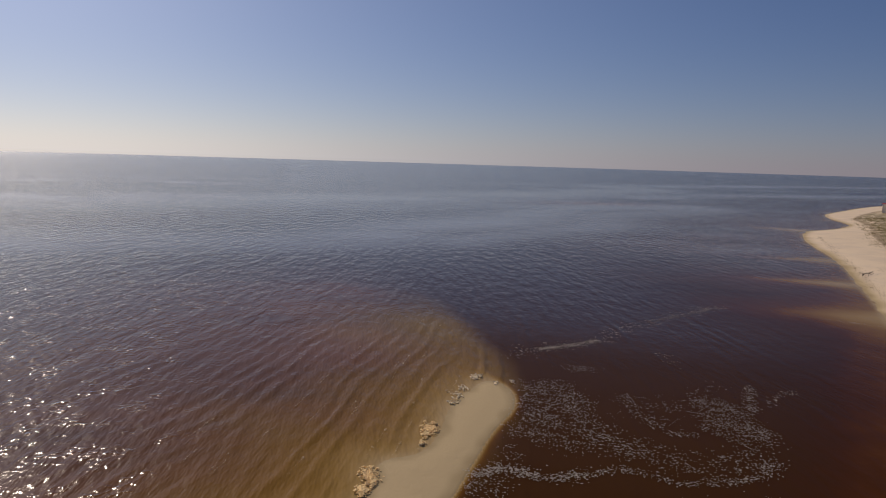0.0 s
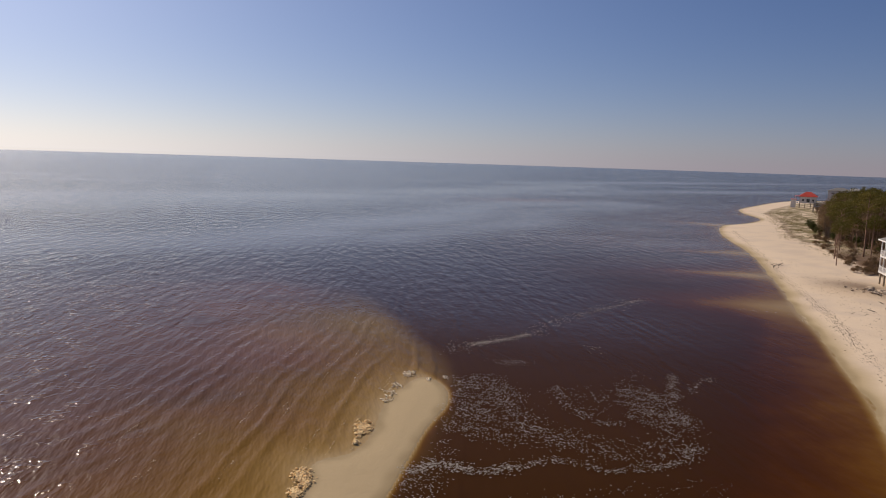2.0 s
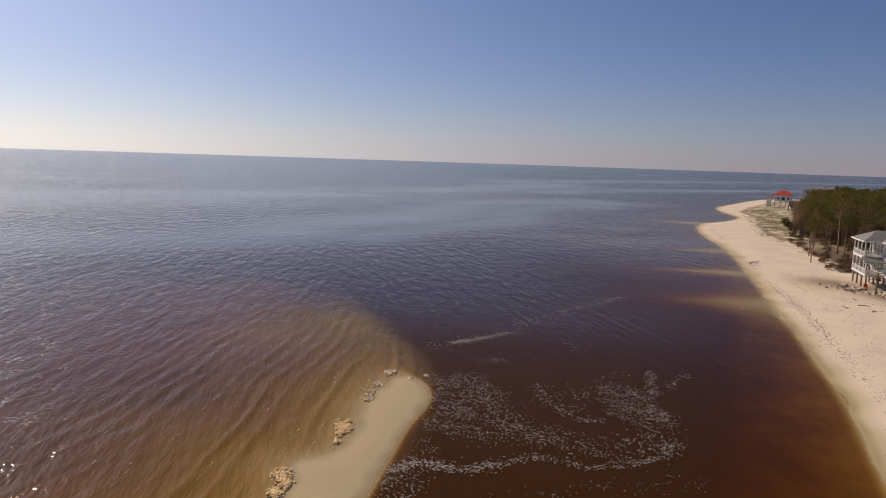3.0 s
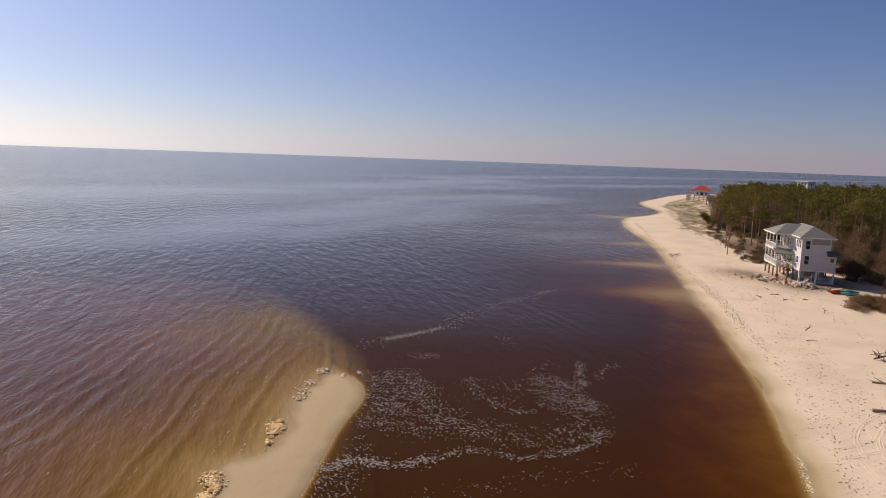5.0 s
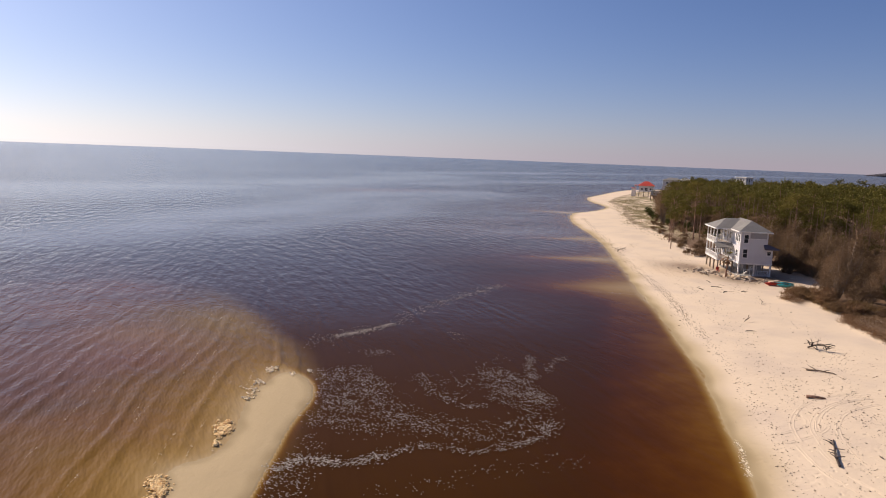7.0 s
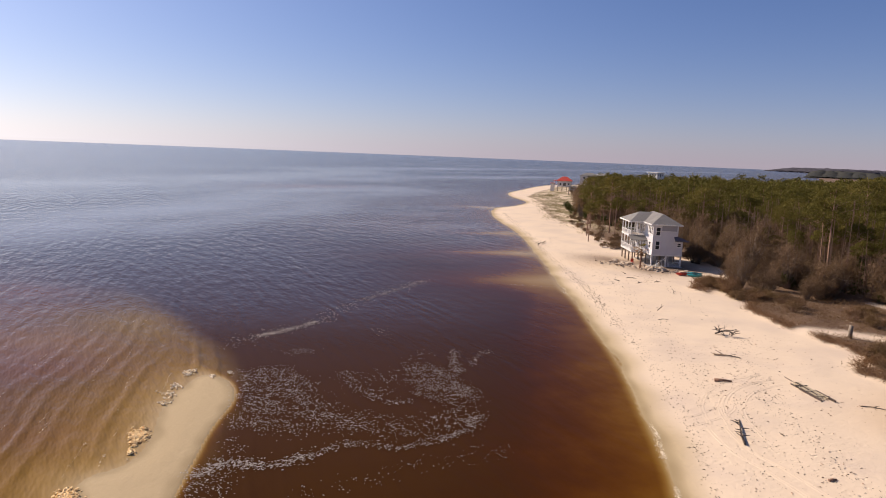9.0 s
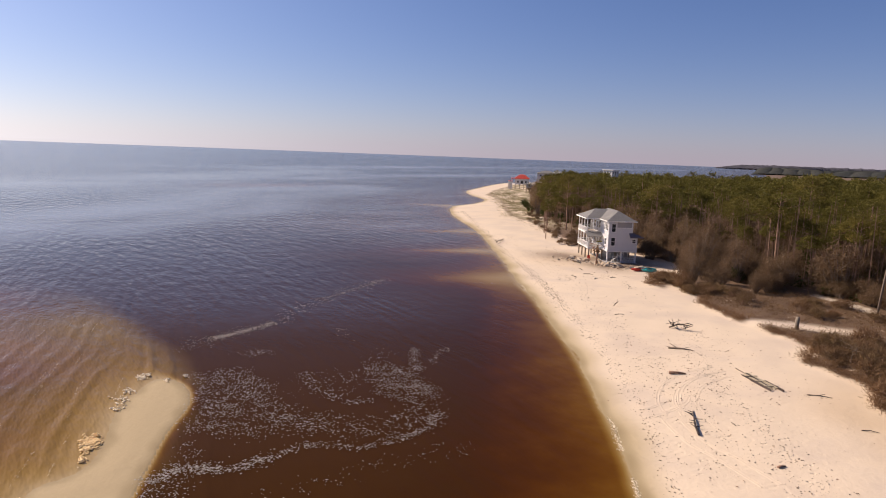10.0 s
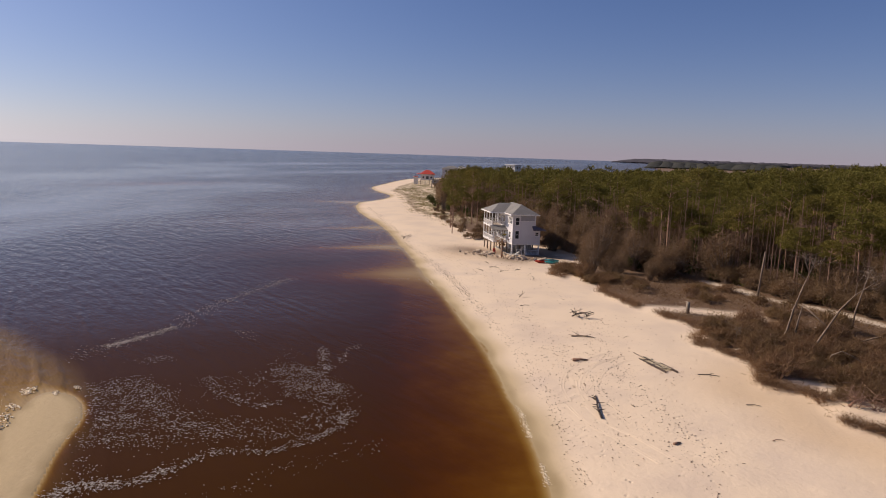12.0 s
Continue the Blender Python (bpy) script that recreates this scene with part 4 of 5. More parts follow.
rng = random.Random(11)
thicket = [make_bush(rng, "bare_bush", h, w, 36, 76, 0.5, TWIG, "tall leafless grey-brown bush beside the wood", "bare bushes") for h, w in ((4.2, 2.4), (5.2, 2.7), (3.6, 2.5), (6.2, 2.9))]
THICKET = [(97.5, 83), (95.2, 76), (93, 72), (98, 67), (104, 66), (112, 67), (120, 78), (128, 93), (131, 106), (124, 104), (119, 96), (108, 86)]
plant(thicket, pick(rng, THICKET, 46) + pick(rng, [(113, 92), (120, 97), (127, 108), (126, 119), (118, 113), (115, 103)], 18), 0.75, 1.1)
green = [make_bush(rng, "evergreen_bush", h, w, 26, 60, 0.26, BROADLEAF, "dense dark green evergreen bush", "evergreen bushes") for h, w in ((2.8, 1.7), (3.6, 2.0))]
plant(green, pick(rng, [(104, 66), (112, 66), (120, 76), (116, 84), (106, 76)], 9) + [(141, 150), (136, 142), (146, 158), (150, 172), (133, 136), (154, 186), (160, 200), (170, 216), (178, 228)], 0.8, 1.15)
plant([make_bush(rng, "evergreen_bush", 6.0, 3.4, 40, 90, 0.42, BROADLEAF, "tall dark green trees beside the red-roofed house", "evergreen bushes")], [(258, 326), (263, 318), (268, 328), (254, 306), (262, 303), (272, 314)], 0.8, 1.2)
edge_strip = [(float(p[0]), float(p[1])) for p in spots[::1] if 30 < np.degrees(np.arctan2(p[0], p[1])) < 76][:230]
plant([make_bush(rng, "evergreen_bush", 3.0, 1.9, 26, 48, 0.26, BROADLEAF, "dark green evergreen bush under the pines", "evergreen bushes")], [(x + 1.6, y - 1.4) for x, y in edge_strip[::2]], 0.7, 1.5)
plant([make_bush(rng, "bare_bush", 3.4, 2.1, 28, 54, 0.5, TWIG, "leafless brown bush under the pines", "bare bushes")], [(x - 1.3, y + 1.5) for x, y in edge_strip[1::2]], 0.7, 1.6)
low = [make_bush(rng, "dune_shrub", h, w, 20, 42, 0.34, SCRUB, "low dry brown shrub on the dune", "dune shrubs") for h, w in ((0.7, 0.8), (0.95, 1.0), (0.55, 0.9), (1.15, 1.1))]
DUNE = [(92, 79), (93, 71), (88.5, 66), (85, 58), (83, 52), (80, 44), (73.6, 40.1), (70.6, 33), (65.4, 29.4), (66.2, 25), (61.8, 20.4), (61, 13), (80, 5), (98, 22), (104, 40), (107, 56), (108, 64)]
FRONT = [(79.8, 43.6), (73.3, 39.6), (70.5, 33), (65.4, 29.2), (66.2, 25), (61.8, 20.2), (61.4, 15), (82, 15), (88, 30), (86, 42)]
plant(low, pick(rng, FRONT, 112) + pick(rng, DUNE, 62) + [(97.4 - 0.42 * i * 0.5 + rng.gauss(0, 0.5), 83.6 - i * 0.5 + rng.gauss(0, 0.4)) for i in range(26)], 0.85, 1.6)
MID = [(110, 122), (117, 138), (128, 156), (140, 174), (150, 190), (164, 206), (156, 176), (146, 152), (140, 132), (124, 116)]
plant([make_bush(rng, "dune_shrub", 1.0, 1.1, 20, 42, 0.34, TWIG, "grey leafless shrub on the dune", "dune shrubs")], pick(rng, FRONT, 30) + pick(rng, MID, 45) + [(116, 132), (112, 128), (119, 138), (123, 143), (126, 150), (131, 158), (122, 135), (128, 141), (136, 168), (141, 177), (114, 118), (118, 122), (121, 127)], 0.8, 1.5)


def palmetto(rng):
    ob = thing("palmetto", Matrix(), "yellow-green saw palmetto clump beside the sand road", "shrub", "palmettos")
    fan, stub = Heap(), Heap()
    stub.add(*tube([(0, 0, -0.1), (0.06, 0, 0.3), (0.02, 0.04, 0.62)], [0.09, 0.08, 0.05], 5))
    stub.part("stem", BARK, ob)
    for _ in range(26):
        t, e0 = rng.uniform(0, 6.28), rng.uniform(0.35, 1.3)
        d = Vector((math.cos(t) * math.cos(e0), math.sin(t) * math.cos(e0), math.sin(e0)))
        hub = d * rng.uniform(0.5, 1.0)
        side = d.cross(Vector((0, 0, 1))).normalized()
        for k in range(-3, 4):
            ray = (d + side * k * 0.28).normalized() * 0.5
            w = side * 0.05
            fan.add([hub, hub + ray * 0.5 + w, hub + ray, hub + ray * 0.5 - w], [(0, 1, 2, 3)])
    fan.part("fronds", PALMETTO, ob)
    return ob


verge = [(float(p[0]) + rng.uniform(2.6, 9.0), float(p[1]) + rng.uniform(-1.5, 1.5)) for p in ROAD[2:40] for _ in range(4)]
plant([make_bush(rng, "bare_bush", 2.4, 1.7, 26, 50, 0.5, TWIG, "leafless brown bush beside the sand road", "bare bushes")], verge[::2] + verge[3::4], 0.6, 1.4)
plant([make_bush(rng, "evergreen_bush", 2.0, 1.5, 24, 44, 0.26, BROADLEAF, "low dark green bush beside the sand road", "evergreen bushes")], verge[1::9], 0.6, 1.2)
roadside = []
for p in ROAD[4:44]:
    roadside += [(p[0] + rng.uniform(3.2, 7.5), p[1] + rng.uniform(-1, 1))]
plant([palmetto(rng), palmetto(rng)], roadside + pick(rng, FRONT, 3), 0.6, 1.1)

# ---- undergrowth in the wood, dry grass and twigs on the dunes ----
def carpet(name, places, z, material, size, count, spread, up, slim, label, seed, tall=1.2):
    r = random.Random(seed)
    heap = Heap()
    for (x, y), z0 in zip(places, z):
        for _ in range(count):
            p = (x + r.gauss(0, spread), y + r.gauss(0, spread), z0 + r.random() ** 2 * size * tall)
            heap.add(*blade(r, p, size * r.uniform(0.5, 1.3), up, slim))
    ob = heap.part(name, material, None)
    return tagged(ob, label, "plants", kind="stuff")


spots2 = np.array([p for p in scatter(rng, 95, 240, -10, 260, 3.0) if 0 < np.degrees(np.arctan2(p[0], p[1])) < 82])
near_edge = inside(spots2[:, 0], spots2[:, 1], FOREST_LAND) & (line_distance(spots2[:, 0], spots2[:, 1], FOREST_EDGE) < 26) & (line_distance(spots2[:, 0], spots2[:, 1], ROAD) > 3.2)
spots2 = spots2[near_edge]
carpet("undergrowth", spots2, terrain(spots2[:, 0], spots2[:, 1])[0], TWIG, 0.8, 60, 1.1, 0.6, 0.045, "brown bare undergrowth between the pine trunks", 3)
carpet("bare_understory", spots2, terrain(spots2[:, 0], spots2[:, 1])[0], TWIG, 0.8, 34, 1.1, 0.9, 0.03, "grey-brown bare saplings between the pine trunks", 15, 5.0)
spots2 = spots2[::3]
carpet("understory_leaves", spots2, terrain(spots2[:, 0], spots2[:, 1])[0], BROADLEAF, 0.8, 26, 1.2, 0.4, 0.35, "dark green understory leaves in the wood", 4)
tuft = np.array(pick(rng, DUNE, 2600, 0.6))
carpet("dune_scrub", tuft, terrain(tuft[:, 0], tuft[:, 1])[0], SCRUB, 0.55, 15, 0.5, 0.5, 0.035, "matted dry brown scrub and twigs over the dune", 6)
rim = SCRUB_EDGE[(SCRUB_EDGE[:, 1] < 83) & (SCRUB_EDGE[:, 1] > 10)]
rim = [(float(p[0]) + 1.2 + rng.gauss(0, 0.4), float(p[1]) + rng.gauss(0, 0.5)) for a, b in zip(rim[:-1], rim[1:]) for p in [a + (b - a) * q for q in np.linspace(0, 1, 7)[:-1]] for _ in range(3)]
rim = np.array([p for p in rim if min(line_distance(np.array([p[0]]), np.array([p[1]]), q)[0] for q in SAND_PATCHES) > 1.8])
carpet("edge_scrub", rim, terrain(rim[:, 0], rim[:, 1])[0], SCRUB, 0.5, 18, 0.3, 0.5, 0.035, "matted brown scrub hanging over the dune edge", 16)
GRASS = [(143, 196), (133, 168), (124, 152), (140, 150), (160, 186), (190, 232), (225, 290), (235, 318), (212, 306), (177, 248)]
tuft = np.array(pick(rng, GRASS, 1000, 0.0))
carpet("dune_grass", tuft, terrain(tuft[:, 0], tuft[:, 1])[0], DRYGRASS, 0.34, 12, 0.8, 0.9, 0.14, "patchy dry yellow-green dune grass", 7)

# ---- dead trees on the dune ----
RIGHT = Vector((0.42, -0.907, 0))


def snag(name, base, limbs, label, material=DEADWOOD):
    """A dead tree; every limb is (radius, [(right, away, up), ...]) from the base."""
    bx, by = base
    ob = thing(name, Matrix.Translation((bx, by, ground_z(bx, by) - 0.1)), label, "dead tree", "dead trees on the dune")
    away = Vector((0.907, 0.42, 0))
    for i, (r, pts) in enumerate(limbs):
        p = [RIGHT * a0 + away * b0 + Vector((0, 0, c0)) for a0, b0, c0 in pts]
        n = len(p)
        part_py("trunk" if i == 0 else "branch", *tube(p, [0.72 * r * (1 - 0.75 * k / max(1, n - 1)) for k in range(n)], 6), material, ob, smooth=True)
    return ob


def twiggy(rng, tip, n, size):
    """Short side branches near a limb's end."""
    out = []
    for _ in range(n):
        q = tip[0] + rng.gauss(0, 0.3) * size, tip[1] + rng.gauss(0, 0.3) * size, tip[2] + rng.uniform(-0.6, 0.5) * size
        out.append((0.045, [q, (q[0] + rng.gauss(0, 0.5) * size, q[1] + rng.gauss(0, 0.5) * size, q[2] + rng.uniform(0.2, 0.7) * size),
                            (q[0] + rng.gauss(0, 0.9) * size, q[1] + rng.gauss(0, 0.9) * size, q[2] + rng.uniform(0.3, 1.2) * size)]))
    return out


snag("dead_tree", (82.6, 35.5), [(0.2, [(0, 0, 0), (0.4, 0, 1.6), (0.8, 0, 4), (1.6, 0, 7), (2.1, 0, 8.6), (2.6, 0, 10.4)]), (0.09, [(1.85, 0, 7.8), (0.8, 0, 8.6), (0.3, 0.3, 9.8)]), (0.08, [(2.1, 0, 8.6), (1.5, 0, 10), (1.4, 0.4, 11.0)]),
                                 (0.07, [(1.6, 0, 7), (0.6, 0.2, 7.3), (0.0, 0.2, 7.9)]), (0.07, [(2.2, 0, 9.2), (3.2, 0.3, 9.9), (3.6, 0.3, 10.8)])] + twiggy(rng, (2.1, 0, 9.8), 20, 1.2), "bleached leaning dead tree with bare branches")
snag("broken_trunk", (85.0, 35.2), [(0.22, [(0, 0, 0), (0.25, 0, 2.2), (0.6, 0, 4.5)]), (0.16, [(0.5, 0, 4.4), (2.2, -0.5, 3.0), (4.2, -1, 1.4), (5.4, -1.2, 0.6)])], "snapped dead pine with its top fallen over")
snag("dead_tree", (78.3, 30.5), [(0.2, [(0, 0, 0), (0.7, 0, 1.9), (2.4, 0, 5.6), (3.6, 0, 7.3), (5.4, 0, 9.0)]), (0.07, [(4.4, 0, 8.0), (5.6, 0.2, 8.3), (6.4, 0.2, 9.4)]), (0.07, [(3.6, 0, 7.3), (3.7, 0.3, 8.6), (4.2, 0.3, 9.5)])] + twiggy(rng, (5.2, 0, 9.0), 14, 1.1), "bent leaning dead tree with bare twigs", DEADWOOD)
snag("dead_tree", (95.3, 32.5), [(0.19, [(0, 0, 0), (0.2, 0, 2.5), (0.8, 0, 5.4), (1.3, 0, 8.0)])] + twiggy(rng, (1.2, 0, 7.4), 14, 1.3), "upright dead pine trunk with broken top")
snag("fallen_tree", (88, 28.5), [(0.15, [(-1, 0, 0.2), (1, 0, 1.2), (3.2, 0, 2.1), (4.8, 0, 2.9)])], "fallen dead trunk propped up on the dune")
snag("bent_tree", (75.4, 27.6), [(0.12, [(0, 0, 0), (0.3, 0, 1.3), (1.2, 0, 1.9), (2.2, 0, 1.5), (4.6, 0, 0.2), (6.2, 0, -0.1)])] + twiggy(rng, (5.2, 0, 0.4), 10, 0.7), "bent dead sapling with bleached twigs")
snag("fallen_branch", (70.5, 24.6), [(0.07, [(-1, 0, 0.75), (2, 0, 0.8), (5, 0, 0.7), (7, 0, 0.65)])], "long bleached branch lying on the scrub")
snag("uprooted_stump", (64.5, 21.5), [(0.2, [(0, 0, 0), (0.4, 0, 0.6), (1.2, 0, 1.2)])] + twiggy(rng, (0.4, 0, 0.6), 34, 1.1) + twiggy(rng, (2.2, 0, 0.5), 26, 1.0), "uprooted brown stump with tangled roots", BARK)
snag("dead_tree", (73.5, 36.8), [(0.05, [(0, 0, 0), (0.1, 0, 1.4), (0.3, 0, 2.9)])] + twiggy(rng, (0.2, 0, 2), 8, 0.7), "thin dead sapling at the dune edge")
snag("dead_tree", (108, 66.5), [(0.12, [(0, 0, 0), (0.4, 0, 1.0), (1.2, 0, 2.4), (1.6, 0, 3.6)])] + twiggy(rng, (1.0, 0, 2.6), 22, 1.4), "small leafless tree at the edge of the thicket")

pole_ob = thing("utility_pole", Matrix.Translation((103.6, 49.0, ground_z(103.6, 49.0))), "plain grey wooden utility pole beside the sand road", "pole")
part_py("shaft", *tube([(0, 0, -0.5), (0.1, -0.2, 3.8), (0.2, -0.45, 7.6)], [0.17, 0.15, 0.11], 8), DEADWOOD, pole_ob, smooth=True)
post_ob = thing("wooden_post", Matrix.Translation((84.8, 49.6, ground_z(84.8, 49.6))), "short stout wooden post in the sand", "post")
part_py("stump_shaft", *tube([(0, 0, -0.5), (0, 0, 1.0), (0.02, 0, 1.62)], [0.27, 0.26, 0.24], 10), PILE, post_ob, smooth=True)

# ---- driftwood and clutter on the beach ----
def driftwood(base, limbs, label, material=DARKWOOD, turn=0.0, name="driftwood"):
    bx, by = base
    ob = thing(name, Matrix.Translation((bx, by, ground_z(bx, by))) @ Matrix.Rotation(radians(turn), 4, "Z"), label, "driftwood", "driftwood on the beach")
    for i, (r, pts) in enumerate(limbs):
        n = len(pts)
        part_py("log" if i == 0 else "branch", *tube(pts, [r * (1 - 0.6 * k / max(1, n - 1)) for k in range(n)], 7), material, ob, smooth=True)
    return ob


spikes = [(0.05, [(x, 0, 0.2), (x + rng.uniform(-0.3, 0.3), rng.choice((-1, 1)) * rng.uniform(0.35, 0.7), 0.25 + rng.uniform(0, 0.3))]) for x in (-1.6, -1.1, -0.5, 0.1, 0.6, 1.2, 1.7, 2.1)]
driftwood((46.5, 34.9), [(0.10, [(-2.6, 0, 0.12), (-1, 0.1, 0.18), (0.8, 0.0, 0.2), (2.6, -0.1, 0.16)])] + spikes, "dark driftwood log with short branch stubs", turn=45)
tangle = [(0.1, [(-1.2, 0, 0.1), (-0.4, 0.3, 0.5), (0.5, 0.1, 0.7), (1.3, -0.2, 1.1)])]
for _ in range(13):
    p0 = Vector((rng.uniform(-1, 1), rng.uniform(-0.4, 0.4), rng.uniform(0.05, 0.6)))
    tangle.append((0.06, [p0, p0 + Vector((rng.gauss(0, 0.5), rng.gauss(0, 0.4), rng.uniform(-0.1, 0.5))), p0 + Vector((rng.gauss(0, 0.9), rng.gauss(0, 0.6), rng.uniform(0.0, 0.8)))]))
driftwood((70.9, 57.0), tangle, "tangled dark driftwood branches on the sand", turn=-60)
driftwood((63.1, 50.3), [(0.11, [(-1.3, 0, 0.08), (0, 0.1, 0.15), (1.4, 0, 0.1)]), (0.06, [(-0.3, 0.1, 0.14), (-1.2, 0.8, 0.4)]), (0.05, [(0.3, 0.1, 0.15), (1.0, 0.7, 0.25)]), (0.05, [(-0.6, 0, 0.1), (-1.7, 0.5, 0.1)])], "forked brown driftwood branch", DEADWOOD, -50)
driftwood((55.6, 44.4), [(0.19, [(-0.8, 0, 0.13), (0, 0.05, 0.18), (0.85, 0, 0.13)])], "short thick brown driftwood log", BARK, -35)
driftwood((99.3, 136.2), tangle[:7], "dark driftwood root near the waterline", turn=10)
driftwood((73.4, 70.5), [(0.06, [(-0.6, 0, 0.05), (0, 0, 0.5), (0.1, 0, 1.0)]), (0.04, [(0, 0, 0.4), (0.6, 0.1, 0.7)]), (0.04, [(-0.1, 0, 0.3), (-0.8, 0.1, 0.5)])], "small bleached branch standing in the sand", DEADWOOD)
driftwood((85, 79), [(0.05, [(-0.8, 0, 0.05), (0, 0.1, 0.3), (0.9, 0, 0.15)]), (0.04, [(0, 0.1, 0.25), (0.4, 0.5, 0.6)])], "small dark driftwood branch", turn=30)
driftwood((69.4, 66), [(0.05, [(-0.7, 0, 0.05), (0, 0.1, 0.12), (0.7, 0, 0.05)])], "small dark driftwood stick", turn=-20)
for x, y, t in ((86.5, 88.5, 25), (88.4, 92.6, -40), (91, 97.4, 60), (90.4, 88.2, 10), (84.2, 92, 80)):
    driftwood((x, y), [(0.07, [(-0.9, 0, 0.04), (-0.3, 0.15, 0.08), (0.8, 0, 0.04)]), (0.04, [(0, 0.1, 0.07), (0.4, 0.5, 0.18)])], "dark driftwood branch half sunk in the sand", DARKWOOD, t)
driftwood((49.2, 33.2), [(0.04, [(-0.3, 0, 0.04), (0.3, 0, 0.05)])], "small dark driftwood stick", turn=70)
driftwood((45.3, 26.4), [(0.12, [(-0.35, 0, 0.06), (0, 0.02, 0.1), (0.35, 0, 0.06)])], "small brown driftwood lump", BARK, -10)
driftwood((62.4, 33.6), [(0.06, [(-1.0, 0, 0.05), (0, 0.1, 0.1), (1.1, 0, 0.05)]), (0.04, [(0, 0.1, 0.1), (0.6, 0.6, 0.15)])], "dark driftwood branch below the dune", DARKWOOD, -50)
driftwood((58.2, 26.8), [(0.05, [(-0.7, 0, 0.05), (0, 0.1, 0.1), (0.6, 0, 0.05)])], "dark driftwood stick below the dune", DARKWOOD, -50)
driftwood((52.4, 22.0), [(0.04, [(-0.5, 0, 0.04), (0, 0.15, 0.09), (0.5, 0, 0.05)])], "small brown driftwood stick", BARK, -30)

planks = thing("plank_pile", pose(61.0, 38.9, ground_z(61.0, 38.9), 0, 0, -111) @ Matrix.Diagonal((1.3, 0.7, 1, 1)), "washed-up wreck of weathered boards on the sand", "planks")
PALE_BOARD = bark_material("pale_weathered_board", (0.52, 0.44, 0.30), (0.38, 0.31, 0.21))
for i in range(6):
    board = part("board", boxes((-1.9 + rng.uniform(0, 0.9), 1.5 + rng.uniform(-0.8, 0.5), -0.75 + i * 0.24, -0.54 + i * 0.24, 0.06 + 0.015 * i, 0.11 + 0.015 * i)), PALE_BOARD if i % 3 else DARKWOOD, planks)
    board.rotation_euler = (0, rng.gauss(0, 0.03), rng.gauss(0, 0.16))
part("beam", boxes((-0.4, 2.1, -0.95, -0.78, 0.02, 0.2)), DARKWOOD, planks, "dark wet beam")
part("beam", boxes((0.1, 2.3, 0.75, 0.9, 0.02, 0.22)), DARKWOOD, planks, "dark wet beam")
for k in range(3):
    part("cross_board", boxes((-1.0 + k * 1.1, -0.86 + k * 1.1, -0.9, 0.9, 0.165, 0.2)), PALE_BOARD if k else DARKWOOD, planks)
part_py("loose_stick", *tube([(-3.2, 0.3, 0.05), (-1.9, 0.1, 0.1)], [0.06, 0.03], 5), DEADWOOD, planks)
# ---- things round the house ----
def kayak(x, y, turn, colour, label):
    paint = plain("boat_plastic", colour, 0.4)
    ob = thing("kayak", pose(x, y, ground_z(x, y) + 0.02, 0, 0, turn) @ Matrix.Diagonal((0.85, 1.2, 1.5, 1)), label, "kayak", "boats beside the house")
    rows = [(-1.75, 0.02, 0.24, 0.3), (-1.4, 0.18, 0.1, 0.33), (-0.7, 0.36, 0.0, 0.36), (0, 0.41, 0.0, 0.36), (0.7, 0.36, 0.0, 0.36), (1.4, 0.18, 0.1, 0.33), (1.75, 0.02, 0.24, 0.3)]
    v, f = [], []
    for px, w, lo, hi in rows:
        v += [(px, -w, hi - 0.06), (px, -w * 0.6, lo + 0.03), (px, 0, lo), (px, w * 0.6, lo + 0.03), (px, w, hi - 0.06), (px, w * 0.5, hi), (px, -w * 0.5, hi)]
    for i in range(len(rows) - 1):
        for k in range(7):
            q = (k + 1) % 7
            f.append((i * 7 + k, (i + 1) * 7 + k, (i + 1) * 7 + q, i * 7 + q))
    part_py("hull", v, f, paint, ob, smooth=True)
    part_py("cockpit_rim", *tube([(0.62 * math.cos(t), 0.26 * math.sin(t), 0.37) for t in np.linspace(0, 6.2832, 13)], [0.03] * 13, 5, False), DARKWOOD, ob, "dark cockpit rim", True)
    return ob


kayak(100.4, 91.6, -20, (0.55, 0.045, 0.02), "bright red plastic kayak lying on the sand")
kayak(101.7, 89.9, -42, (0.02, 0.30, 0.30), "teal plastic kayak lying on the sand")
kayak(103.2, 91.3, -38, (0.03, 0.26, 0.28), "teal plastic kayak lying on the sand")


def rock_mesh(seed):
    r = random.Random(seed)
    bm = bmesh.new()
    bmesh.ops.create_icosphere(bm, subdivisions=2, radius=0.5)
    for v in bm.verts:
        v.co *= 0.85 + 0.35 * noise.noise(v.co * 2.3 + Vector((seed, 0, 0)))
        v.co.x *= 1.25
        v.co.z *= 0.6
    for _ in range(6):
        n = Vector((r.gauss(0, 1), r.gauss(0, 1), r.gauss(0.3, 1))).normalized()
        for v in bm.verts:
            d = v.co.dot(n) - 0.32
            if d > 0:
                v.co -= n * d
    return bm


